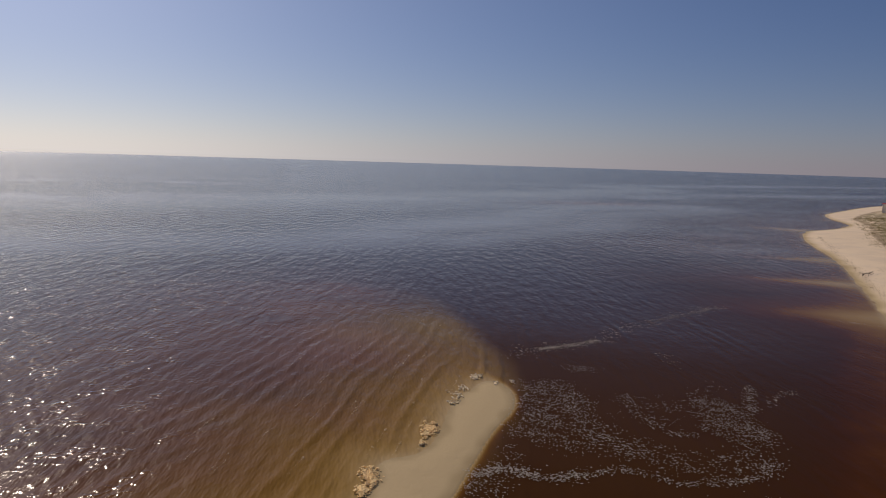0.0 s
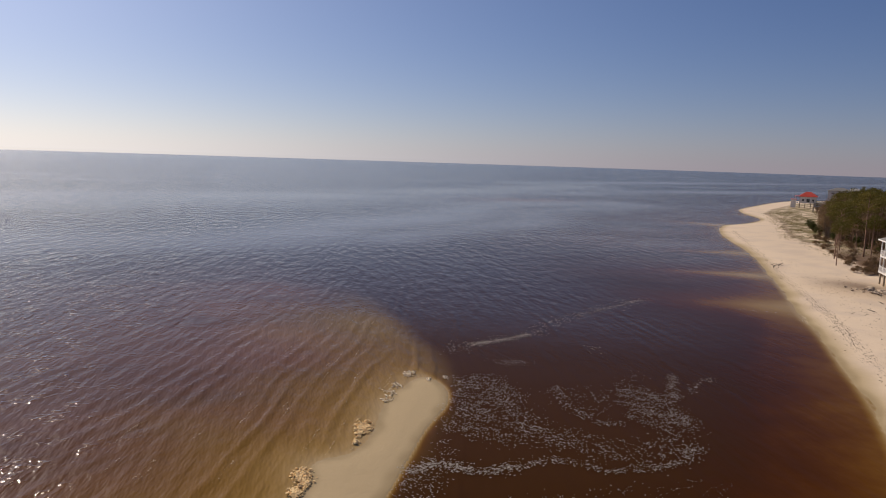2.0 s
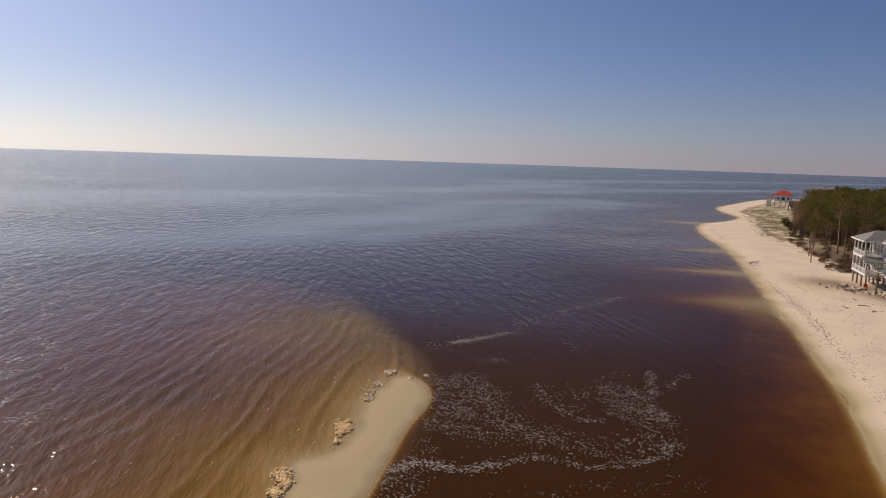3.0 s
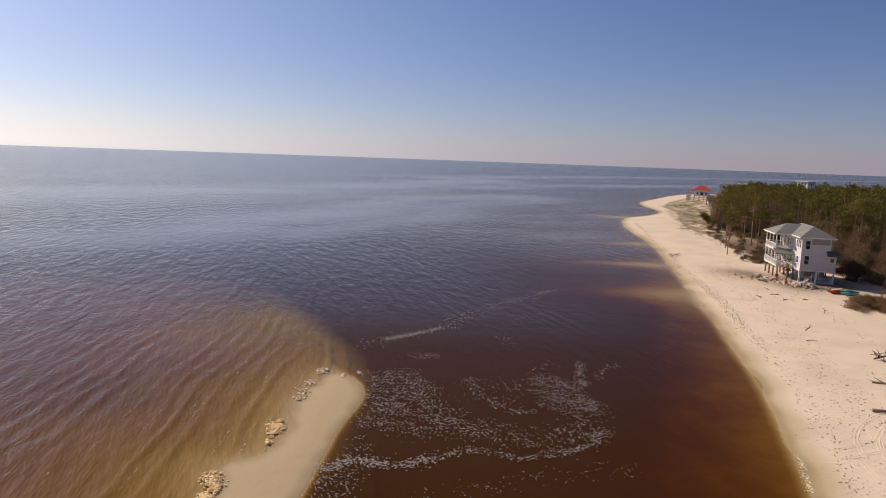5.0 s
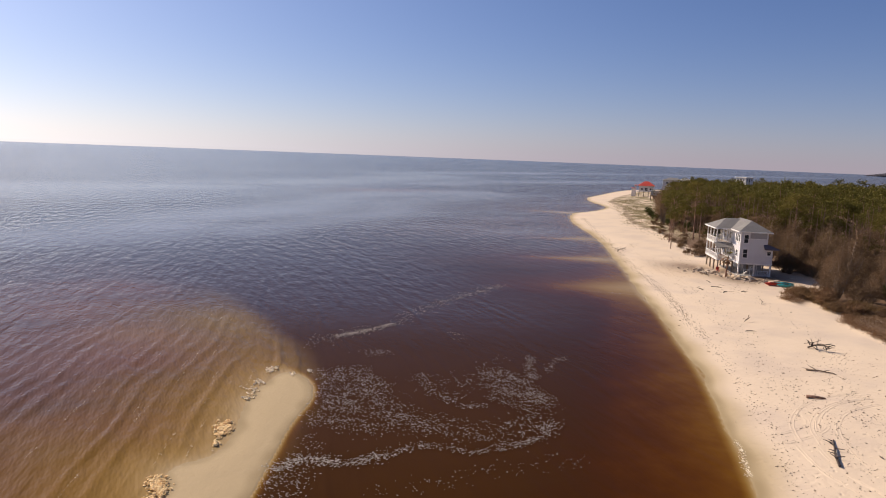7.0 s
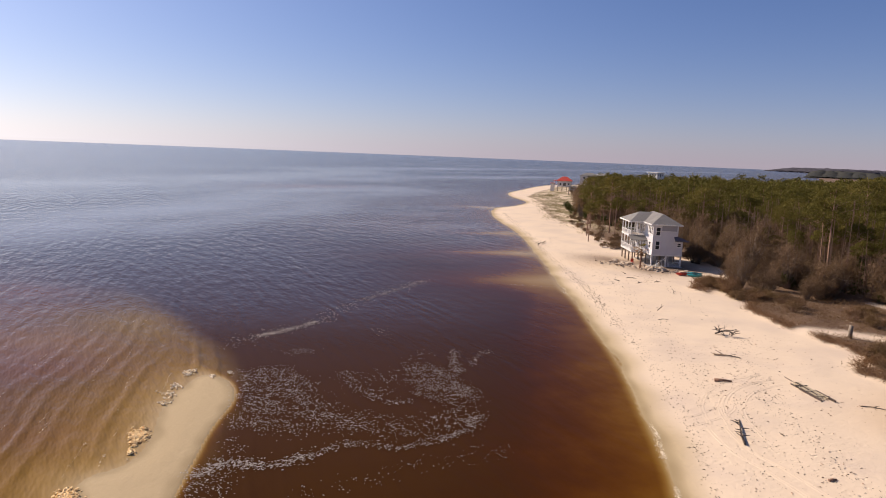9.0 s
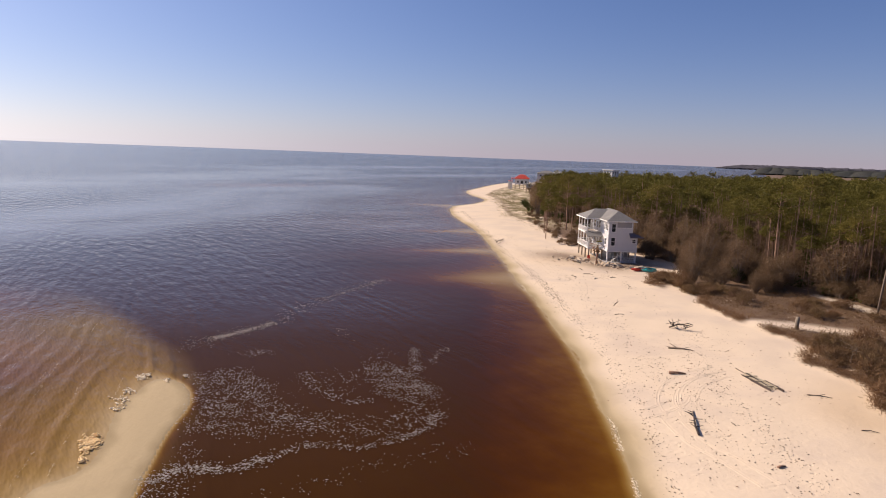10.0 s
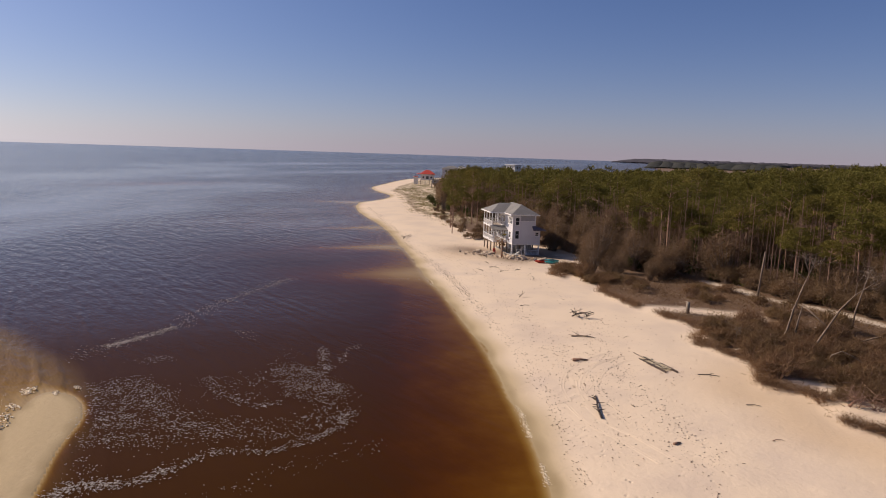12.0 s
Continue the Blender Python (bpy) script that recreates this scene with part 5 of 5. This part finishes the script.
rng = random.Random(21)
rock_models = []
for k in range(5):
    ob = part("rubble_rock", rock_mesh(k), ROCK, None)
    rock_models.append(tagged(ob, "broken concrete rubble piece on the sand", "rock", "rubble below the house"))
places = []
for i in range(120):
    s = rng.random() ** 1.6
    x, y = 95.6 + 5.6 * s + rng.gauss(0, 1.4), 108.5 - 13.0 * s + rng.gauss(0, 1.6)
    places.append((x + 0.9, y - 0.8))
zz = terrain(np.array([p[0] for p in places]), np.array([p[1] for p in places]))[0]
for i, (x, y) in enumerate(places):
    s = rng.uniform(0.4, 1.5)
    m = Matrix.Translation((x, y, zz[i] + 0.1 * s)) @ Euler((rng.uniform(-0.4, 0.4), rng.uniform(-0.4, 0.4), rng.uniform(0, 6.28))).to_matrix().to_4x4() @ Matrix.Diagonal((s, s * rng.uniform(0.6, 1), s, 1))
    if i < 5:
        rock_models[i].matrix_world = m
    else:
        copy_thing(rock_models[i % 5], m)
for x, y, t in ((99.4, 97.0, 20), (100.6, 95.2, -30), (97.6, 98.8, 60), (95.6, 104.4, 100), (98.9, 94.6, 5)):
    driftwood((x, y), [(0.09, [(-1.1, 0, 0.2), (0, 0.1, 0.3), (1.2, 0, 0.2)]), (0.05, [(0, 0.1, 0.3), (0.6, 0.6, 0.5)])], "grey driftwood plank among the rubble", DEADWOOD, t)
part_ob = thing("outdoor_chair", pose(101.0, 106.0, 0.6, 0, 0, -28), "red outdoor chair under the deck", "chair")
RED_PAINT = plain("red_plastic", (0.5, 0.06, 0.03), 0.5)
part("seat", boxes((-0.3, 0.3, -0.3, 0.3, 0.38, 0.44)), RED_PAINT, part_ob)
part("backrest", boxes((-0.3, 0.3, 0.27, 0.33, 0.44, 1.0)), RED_PAINT, part_ob)
for lx in (-0.27, 0.22):
    for ly in (-0.27, 0.22):
        part("leg", boxes((lx, lx + 0.05, ly, ly + 0.05, -0.02, 0.38)), RED_PAINT, part_ob)


def palm(x, y, h):
    ob = thing("cabbage_palm", Matrix.Translation((x, y, ground_z(x, y))), "small cabbage palm with brownish hanging fronds", "palm tree")
    part_py("trunk", *tube([(0, 0, -0.3), (0.1, 0.05, h * 0.5), (0.15, 0.1, h)], [0.2, 0.16, 0.17], 8), BARK, ob, smooth=True)
    r = random.Random(3)
    for _ in range(24):
        fan = Heap()
        t, e0 = r.uniform(0, 6.28), r.uniform(-0.9, 1.2)
        d = Vector((math.cos(t) * math.cos(e0), math.sin(t) * math.cos(e0), math.sin(e0)))
        root = Vector((0.15, 0.1, h))
        hub = root + d * 1.0
        side = d.cross(Vector((0, 0, 1))).normalized()
        fan.add(*tube([root, hub], [0.025, 0.015], 3, False))
        for k in range(-4, 5):
            ray = (d + side * k * 0.3).normalized() * 0.75 + Vector((0, 0, -0.18))
            w = side * 0.06
            fan.add([hub, hub + ray * 0.5 + w, hub + ray, hub + ray * 0.5 - w], [(0, 1, 2, 3)])
        fan.part("frond", SCRUB if e0 < 0.6 else PALMETTO, ob)


palm(97.8, 100.4, 3.9)

# ---- far houses ----
def far_house(name, x, y, z, turn, label, w, d, stilts, storey, floors, wall_mat, roof_mat, roof_rise, deck=True):
    ob = thing(name, pose(x, y, z, 0, 0, turn), label, "house")
    top = stilts + storey * floors
    for u in np.linspace(-w / 2, w / 2 - 0.3, 4):
        for v in np.linspace(-d / 2, d / 2 - 0.3, 4):
            part("stilt", boxes((u, u + 0.3, v, v + 0.3, -0.6, stilts)), PILE, ob)
    holes = []
    for k in range(floors):
        z0 = stilts + k * storey
        holes += [(-w * 0.36, -w * 0.22, z0 + 0.9, z0 + 2.2), (-w * 0.1, w * 0.1, z0 + 0.4, z0 + 2.3), (w * 0.22, w * 0.36, z0 + 0.9, z0 + 2.2)]
    side = [(a0 * d / w, b0 * d / w, z0, z1) for a0, b0, z0, z1 in holes]
    for axis, at, length, out, hs in (("x", -d / 2, w / 2, -1, holes), ("x", d / 2 - 0.2, w / 2, 1, []), ("y", -w / 2, d / 2 - 0.2, -1, side), ("y", w / 2 - 0.2, d / 2 - 0.2, 1, [])):
        part("wall", boxes(*wall_boxes(axis, at, 0.2, -length, length, stilts, top, hs)), wall_mat, ob)
        for h in hs:
            add_window(ob, axis, at, -1, h)
    part("floor", boxes((-w / 2 + 0.2, w / 2 - 0.2, -d / 2 + 0.2, d / 2 - 0.2, stilts - 0.2, stilts)), WHITE, ob)
    if roof_rise > 0:
        part_py("roof", *hip_roof(-w / 2 - 0.7, w / 2 + 0.7, -d / 2 - 0.7, d / 2 + 0.7, top + 0.05, top + roof_rise, (-w * 0.15, w * 0.15), "x"), roof_mat, ob)
    else:
        part("roof", boxes((-w / 2 - 0.8, w / 2 + 0.8, -d / 2 - 0.8, d / 2 + 0.8, top, top + 0.35)), roof_mat, ob)
    if deck:
        part("deck", boxes((-w / 2 - 2.4, -w / 2, -d / 2, d / 2, stilts - 0.2, stilts)), WHITE, ob)
        railing(ob, "y", -w / 2 - 2.3, -d / 2, d / 2, stilts)
        for v in (-d / 2 + 0.2, 0, d / 2 - 0.2):
            part("deck_post", boxes((-w / 2 - 2.4, -w / 2 - 2.2, v - 0.1, v + 0.1, -0.6, top)), WHITE, ob)
        part("deck_roof", boxes((-w / 2 - 2.7, -w / 2 - 0.7, -d / 2, d / 2, top - 0.1, top + 0.1)), roof_mat, ob)
    return ob


far_house("red_roof_house", 272, 352, 0.7, -38, "white stilt house with a bright red hip roof", 8.8, 9.5, 3.4, 3.6, 1, WHITE, RED_ROOF, 2.6)
tower = thing("stair_tower", pose(266.0, 356.5, 0.7, 0, 0, -38), "white stair tower with red cap beside the house", "tower")
part("wall", boxes((-1.3, 1.3, -1.3, 1.3, -0.5, 5.0)), WHITE, tower)
part("roof", boxes((-1.6, 1.6, -1.6, 1.6, 5.004, 5.3)), RED_ROOF, tower, "red roof cap")
ruin = thing("storm_damaged_house", pose(250, 312, 0.7, 0, 0, -36), "grey storm-damaged stilt house with open floor", "house")
for u in np.linspace(-4.5, 4.5, 6):
    for v in (-2.5, 0, 2.5):
        part("stilt", boxes((u, u + 0.35, v, v + 0.35, -0.6, 3.0)), PILE, ruin)
part("floor", boxes((-4.8, 5.0, -2.8, 3.0, 3.004, 3.4)), DECK, ruin)
part("wall", boxes(*wall_boxes("x", -2.4, 0.2, -4.4, 1.0, 3.404, 5.2, [(-3.2, -2.2, 3.9, 4.9)])), SIDING_DARK, ruin)
part("wall", boxes((0.8, 1.0, -2.2, 2.6, 3.404, 5.4)), SIDING_DARK, ruin)
part("roof", boxes((-4.8, 1.4, -3.0, 3.2, 5.404, 5.65)), SHINGLE, ruin)
far_house("white_beach_house", 318, 319, 0.8, 8, "tall flat-roofed white house above the pine tops", 6.5, 7, 5.4, 3.0, 3, WHITE, WHITE, 0, False)
far_house("grey_roof_house", 322, 388, 0.8, -40, "low house with a pale grey roof behind pines", 13, 9, 3.0, 3.2, 2, SIDING, SHINGLE, 2.0, False)
far_house("pale_house", 352, 410, 0.8, -30, "pale distant house behind pines", 8, 8, 3.0, 3.0, 2, SIDING, CONCRETE, 1.6, False)

# ---- far shores ----
def far_wood(name, line, height, depth, seed, label, n, material):
    """A distant strip of trees: rows of ragged crowns that close up behind one another."""
    r = random.Random(seed)
    heap = Heap()
    line = smooth_line(line, 8)
    seg = np.hypot(*np.diff(line, axis=0).T)
    cum = np.concatenate([[0], np.cumsum(seg)]) / seg.sum()
    s = np.linspace(0, 1, n)
    x, y = np.interp(s, cum, line[:, 0]), np.interp(s, cum, line[:, 1])
    tx, ty = np.gradient(x), np.gradient(y)
    long = np.hypot(tx, ty)
    nx, ny = -ty / long, tx / long
    taper = np.clip(s / 0.10, 0.15, 1) ** 0.6
    for row in range(5):
        swell = 0.78 + 0.10 * waviness(s * seg.sum(), s * 0, 22, seed + row) + 0.06 * waviness(s * seg.sum(), s * 0 + row, 7, seed)
        top = height * taper * (swell + np.array([r.gauss(0, 0.03) for _ in s]))
        verts = []
        for out, up in ((-0.5, -0.1), (-0.42, 0.55), (-0.2, 0.92), (0.0, 1.0), (0.3, 0.8), (0.5, -0.1)):
            off = depth * (row - 2 + out * 1.6) + np.array([r.gauss(0, depth * 0.08) for _ in s])
            verts.append(np.stack([x + nx * off, y + ny * off, top * up + np.array([r.gauss(0, 0.03) for _ in s]) * height * 0.4 * (up > 0)], 1))
        m = len(verts)
        v = np.stack(verts, 1).reshape(-1, 3)
        heap.add(v.tolist(), [(a * m + k, a * m + k + 1, (a + 1) * m + k + 1, (a + 1) * m + k) for a in range(n - 1) for k in range(m - 1)])
    return tagged(heap.part(name, material, None, smooth=True), label, "woods", kind="stuff")


# air haze over the far headland is mixed into its blue-grey colour
HAZED_WOOD = leaf("hazed_wood", ((0.135, 0.13, 0.155), (0.145, 0.14, 0.165), (0.135, 0.13, 0.155)), 0.95)
far_wood("distant_headland", [(2900, 2065), (3080, 2010), (3240, 1960), (3590, 1660), (3940, 1330)], 27, 70, 5, "distant wooded headland across the water", 420, HAZED_WOOD)
MID_GREEN = leaf("middle_distance_wood", ((0.085, 0.090, 0.080), (0.11, 0.11, 0.095), (0.09, 0.092, 0.085)), 0.95)
far_wood("distant_shore_wood", [(1500, 935), (1800, 1120), (2200, 1390), (2800, 1770)], 17, 30, 6, "distant low wood along the far shore", 320, MID_GREEN)
far_wood("distant_shore_wood", [(1600, 830), (2200, 1120), (3000, 1480), (3800, 1780)], 17, 40, 7, "distant low wood behind the far shore", 320, MID_GREEN)

# ---- foam on the water ----
def fleck(heap, r, x, y, size, z):
    """One long, ragged clot of foam."""
    a0 = r.uniform(0, 3.14)
    n = r.choice((5, 6, 7))
    c, s0 = math.cos(a0), math.sin(a0)
    v = []
    for k in range(n):
        t = 6.2832 * k / n
        px, py = size * r.uniform(0.5, 1.3) * math.cos(t), 0.6 * size * r.uniform(0.5, 1.2) * math.sin(t)
        v.append((x + px * c - py * s0, y + px * s0 + py * c, z))
    v.append((x, y, z + 0.25 * size))
    heap.add(v, [(k, (k + 1) % n, n) for k in range(n)])


def foam_flecks(name, lines, label, lo, hi, seed, z=0.035, material=FOAM):
    r = random.Random(seed)
    heap = Heap()
    for points, width, count in lines:
        line = smooth_line(points, 6)
        seg = np.hypot(*np.diff(line, axis=0).T)
        cum = np.concatenate([[0], np.cumsum(seg)]) / seg.sum()
        for _ in range(int(count * 1.3)):
            s = r.random()
            x, y = np.interp(s, cum, line[:, 0]), np.interp(s, cum, line[:, 1])
            g = r.gauss(0, 1)
            clump = 0.5 + 0.5 * math.sin(s * 61 + 3 * math.sin(s * 23))
            if r.random() > 0.35 + 0.65 * clump:
                continue
            x, y = x + g * width, y + r.gauss(0, 1) * width
            size = lo + (hi - lo) * r.random() ** 3
            fleck(heap, r, x, y, size, z)
    return tagged(heap.part(name, material, None), label, "foam", kind="stuff")


def foam_field(name, fields, label, lo, hi, seed, z=0.035):
    """Loose flecks inside plan polygons, gathered into drifting streaks; each field is (polygon, how many, how soft its edge is)."""
    r = random.Random(seed)
    heap = Heap()
    for poly, count, soft in fields:
        poly = np.array(poly, float)
        a0 = np.array([r.uniform(poly[:, 0].min() - soft, poly[:, 0].max() + soft) for _ in range(count * 4)])
        b0 = np.array([r.uniform(poly[:, 1].min() - soft, poly[:, 1].max() + soft) for _ in range(count * 4)])
        rim = np.where(inside(a0, b0, poly), 1, -1) * line_distance(a0, b0, np.vstack([poly, poly[:1]]))
        streaks = 0.5 + 0.5 * waviness(a0 + 0.6 * b0, b0 - 0.5 * a0, 0.55, seed) + 0.35 * waviness(a0, b0, 1.7, seed + 2)
        keep = step(rim, -soft, soft) * np.clip(streaks, 0.28, 1)
        made = 0
        for x, y, chance in zip(a0, b0, keep):
            if made < count and r.random() < chance:
                fleck(heap, r, float(x), float(y), lo + (hi - lo) * r.random() ** 2, z)
                made += 1
    return tagged(heap.part(name, FOAM, None), label, "foam", kind="stuff")


SWIRL = [(12.4, 65.6), (17.2, 65.5), (18.5, 53.0), (22.1, 48.8), (27.1, 48.9), (31.6, 53.1), (30.0, 49.0), (27.1, 45.1), (24.1, 43.8), (21.2, 45.4), (17.9, 47.7), (13.3, 49.0), (9.6, 51.5), (9.2, 54.7)]
PATCH = [(28.1, 60.4), (30.8, 61.5), (32.1, 58.3), (31.6, 52.5), (28.4, 49.4), (26.0, 53.6)]
BAR_SIDE = [(3.9, 41.6), (5.1, 44.6), (6.8, 47.6), (8.9, 50.9), (9.7, 48.0), (8.8, 44.6), (7.3, 41.8), (5.8, 39.5), (3.4, 37), (2.6, 38.5)]
foam_field("foam_swirl", [(SWIRL, 3300, 1.5), (BAR_SIDE, 700, 0.5), ([(9.0, 52), (12.2, 60), (12.6, 66), (15.5, 66), (15.5, 58), (12, 50.5)], 700, 1.0)], "specks of white foam swirling on dark water", 0.045, 0.11, 8)
foam_field("foam_patch", [(PATCH, 1500, 0.9), ([(11.1, 39.2), (17.7, 39.4), (26, 39.2), (30, 41), (26, 42), (17, 41.4), (11, 41)], 150, 0.8), ([(19, 56), (24, 53.5), (26, 57), (25, 62), (20, 62)], 170, 1.0)], "fine white foam specks on dark water", 0.04, 0.085, 18)
ARC_LOW = [(5.4, 45.0), (8.0, 46.0), (10.8, 44.6), (13.7, 45.2), (16.4, 46.0), (18.6, 44.8), (19.9, 43.8), (22.9, 43.9), (25.9, 44.7), (28.6, 46.9)]
foam_flecks("foam_arc", [(ARC_LOW, 0.32, 900), (ARC_LOW[:4], 0.5, 420), ([(36.1, 65.0), (34.3, 61.3), (32.5, 57.6)], 0.4, 260), ([(39.8, 63.2), (36.7, 61.3), (35.1, 59.2)], 0.35, 90),
                         ([(22.1, 62.0), (21.5, 57.8), (22.0, 55.2), (22.7, 52.7), (24.9, 52.1)], 0.35, 230), ([(16.7, 63.3), (16.0, 55.4), (16.8, 51.8), (18.4, 49.0)], 0.7, 420), ([(23.9, 58.2), (26.7, 59.6), (32.8, 65.6)], 0.8, 110)],
            "curved arc of white foam clots on dark water", 0.045, 0.13, 28)
FOAM_LINE = [(13.1, 74.6), (16.8, 77.6), (20.7, 79.2), (25.2, 81.8), (29.8, 86.9), (36.2, 92.5), (43.2, 97.8), (51.0, 103.4)]
foam_flecks("foam_line", [(FOAM_LINE, 0.9, 1100), (FOAM_LINE[1:4], 0.35, 620), (FOAM_LINE[5:], 0.4, 240), ([(18.8, 70.1), (20.9, 70.1)], 0.7, 110), ([(31.2, 76.3), (31.2, 71.5)], 0.5, 40), ([(64, 96), (70, 92)], 0.3, 60)],
            "drifting line of white foam on the water", 0.04, 0.13, 9)
foam_flecks("shore_foam", [([(44.6, 42.8), (43.0, 41.2), (41.0, 38.8), (39.4, 36.8), (37.6, 34.4)], 0.16, 700), ([(71.6, 90.5), (70.6, 89), (69, 87)], 0.35, 260), ([(35, 30.8), (33, 28.4)], 0.12, 150)],
            "thin cream foam along the waterline", 0.03, 0.11, 10, 0.03, CREAMFOAM)


rng = random.Random(33)
crests = []
while len(crests) < 34:
    x, y = rng.uniform(-22, 7), rng.uniform(42, 92)
    a0, b0 = np.array([x]), np.array([y])
    if not inside(a0, b0, BAR)[0] and line_distance(a0, b0, BAR)[0] < 24 and inside(a0, b0, np.vstack([BAR_EDGE, [(-400, 150), (-400, 0)]]))[0] and line_distance(a0, b0, BAR_EDGE)[0] > 2.5:
        n = rng.uniform(1.0, 2.8)
        crests.append(([(x, y), (x + 0.15 * n, y + 0.5 * n), (x + 0.24 * n + rng.gauss(0, 0.06), y + n), (x + 0.42 * n, y + 1.6 * n)], 0.05, int(16 * n)))
foam_flecks("crest_foam", crests, "thin foam on small breaking wave crests", 0.02, 0.06, 14, 0.09, CREAMFOAM)


def foam_lump(spots, label, seed, material=TANFOAM):
    """A heap of rounded foam clots."""
    r = random.Random(seed)
    x0, y0 = spots[0][0], spots[0][1]
    bm = bmesh.new()
    for x, y, w, n in spots:
        for _ in range(int(n * 1.6)):
            s = r.uniform(0.035, 0.10)
            m = Matrix.Translation((x - x0 + r.gauss(0, w * 0.4), y - y0 + r.gauss(0, w * 0.7), 0.02 + r.uniform(0, 0.11))) @ Matrix.Rotation(r.uniform(0, 3), 4, "Z") @ Matrix.Diagonal((s * r.uniform(0.8, 1.8), s, s * 0.5, 1))
            bmesh.ops.create_icosphere(bm, subdivisions=1, radius=1, matrix=m)
    for v in bm.verts:
        v.co += Vector((r.gauss(0, 0.02), r.gauss(0, 0.02), r.gauss(0, 0.015)))
    ob = part("foam_heap", bm, material, None)
    ob.location = (x0, y0, 0.02)
    return tagged(ob, label, "foam", "foam heaps at the sandbar", "stuff")


foam_lump([(2.7, 53.2, 0.75, 260), (2.3, 51.8, 0.4, 26), (2.0, 50.3, 0.3, 22), (3.2, 54.4, 0.3, 16)], "thick tan foam heap at the sandbar edge", 1)
foam_lump([(-1.9, 45.2, 0.7, 180), (-1.6, 44.0, 0.5, 100), (-2.2, 42.7, 0.5, 120)], "thick tan foam heap at the sandbar edge", 2)
foam_lump([(7.8, 66.6, 0.5, 34), (8.4, 67.0, 0.6, 16), (6.4, 63.4, 0.6, 24), (5.6, 61.3, 0.8, 26), (5.0, 59.3, 0.5, 12), (9.8, 64.9, 0.4, 10), (11.6, 65.4, 0.4, 8)], "scattered pale foam clots at the sandbar tip", 3, CREAMFOAM)

# ---- wrack, footprints and tyre tracks on the sand ----
def debris(name, lines, material, label, lo, hi, seed):
    r = random.Random(seed)
    heap, places = Heap(), []
    for points, width, count in lines:
        line = smooth_line(points, 6)
        for _ in range(int(count * 1.3)):
            s = r.random() * (len(line) - 1.001)
            p = line[int(s)] * (1 - s % 1) + line[int(s) + 1] * (s % 1)
            places.append((p[0] + r.gauss(0, width), p[1] + r.gauss(0, width * 0.6)))
    z = terrain(np.array([p[0] for p in places]), np.array([p[1] for p in places]))[0]
    for (x, y), z0 in zip(places, z):
        if z0 < 0.05:
            continue
        size, t = lo + (hi - lo) * r.random() ** 3, r.uniform(0, 3.14)
        d = Vector((math.cos(t), math.sin(t), 0)) * size
        heap.add(*tube([Vector((x, y, z0 + 0.015)) - d, Vector((x + r.gauss(0, size * 0.3), y + r.gauss(0, size * 0.3), z0 + 0.02 + 0.15 * size)), Vector((x, y, z0 + 0.015)) + d], [0.06 * size, 0.2 * size + 0.012, 0.05 * size], 4, False))
    return tagged(heap.part(name, material, None), label, "debris", kind="stuff")


WRACK = [(34.5, 26.5), (40, 33), (45.4, 40), (50.5, 47.5), (56, 56.2), (61.6, 66), (68.6, 78.6), (74.5, 89), (81.6, 103), (92, 124), (106, 150), (124, 186), (140, 217)]
UPPER = [(39, 27), (48, 38), (55, 47.5), (63, 60), (70, 71), (78, 84), (86, 100), (96, 122), (110, 148)]
debris("wrack_line", [(WRACK, 0.55, 900), (WRACK[5:], 0.7, 1500), (UPPER, 1.6, 800), (TRODDEN[1][0][::3], 1.0, 500), (TRODDEN[2][0][::3], 0.5, 160)], DEADWOOD, "brown seaweed and twig wrack on the sand", 0.02, 0.13, 12)
debris("beach_litter", [([(52, 40), (57, 46), (64, 54)], 3.0, 240), ([(60, 34), (66, 44), (74, 54)], 2.5, 160), ([(40, 24), (48, 30), (56, 34)], 4, 90), ([(88, 88), (96, 94), (103, 96)], 2.0, 160), ([(90, 104), (94, 112), (104, 122)], 3.0, 180)],
       BARK, "scattered brown twigs and bark on the sand", 0.025, 0.14, 13)


def tyre_track(points, seed):
    """Two ruts with low ridges of pushed-up sand."""
    line = smooth_line(points, 10)
    heap = Heap()
    tang = np.gradient(line, axis=0)
    tang /= np.linalg.norm(tang, axis=1)[:, None]
    side = np.stack([-tang[:, 1], tang[:, 0]], 1)
    for off in (-0.75, 0.75):
        rows, prof = [], ((-0.20, -0.01), (-0.13, 0.012), (-0.08, -0.004), (0.08, -0.004), (0.13, 0.012), (0.20, -0.01))
        for w, h in prof:
            p = line + side * (off + w)
            z = terrain(p[:, 0], p[:, 1])[0]
            rows.append(np.c_[p, z + 0.010 + h + 0.010 * waviness(p[:, 0], p[:, 1], 1.1, seed)])
        n, m = len(line), len(prof)
        v = np.stack(rows, 1).reshape(-1, 3)
        heap.add(v.tolist(), [(i * m + k, i * m + k + 1, (i + 1) * m + k + 1, (i + 1) * m + k) for i in range(n - 1) for k in range(m - 1)])
    return tagged(heap.part("tyre_track", SAND, None), "curved tyre tracks pressed into the pale sand", "tracks", "tyre tracks", "structure")


tyre_track([(61.0, 43.6), (56.5, 43.6), (52.2, 42.2), (48.6, 39.8), (46.2, 36.8)], 1)
tyre_track([(60.4, 42.2), (55.5, 41.6), (51.4, 39.6), (48.4, 36.6), (46.2, 32.6)], 2)
tyre_track([(44.5, 38.4), (47.6, 38.6), (50, 39.4), (51.2, 41)], 3)
tyre_track([(45.5, 36.5), (43.6, 32.6), (43.0, 29), (42.0, 25)], 4)
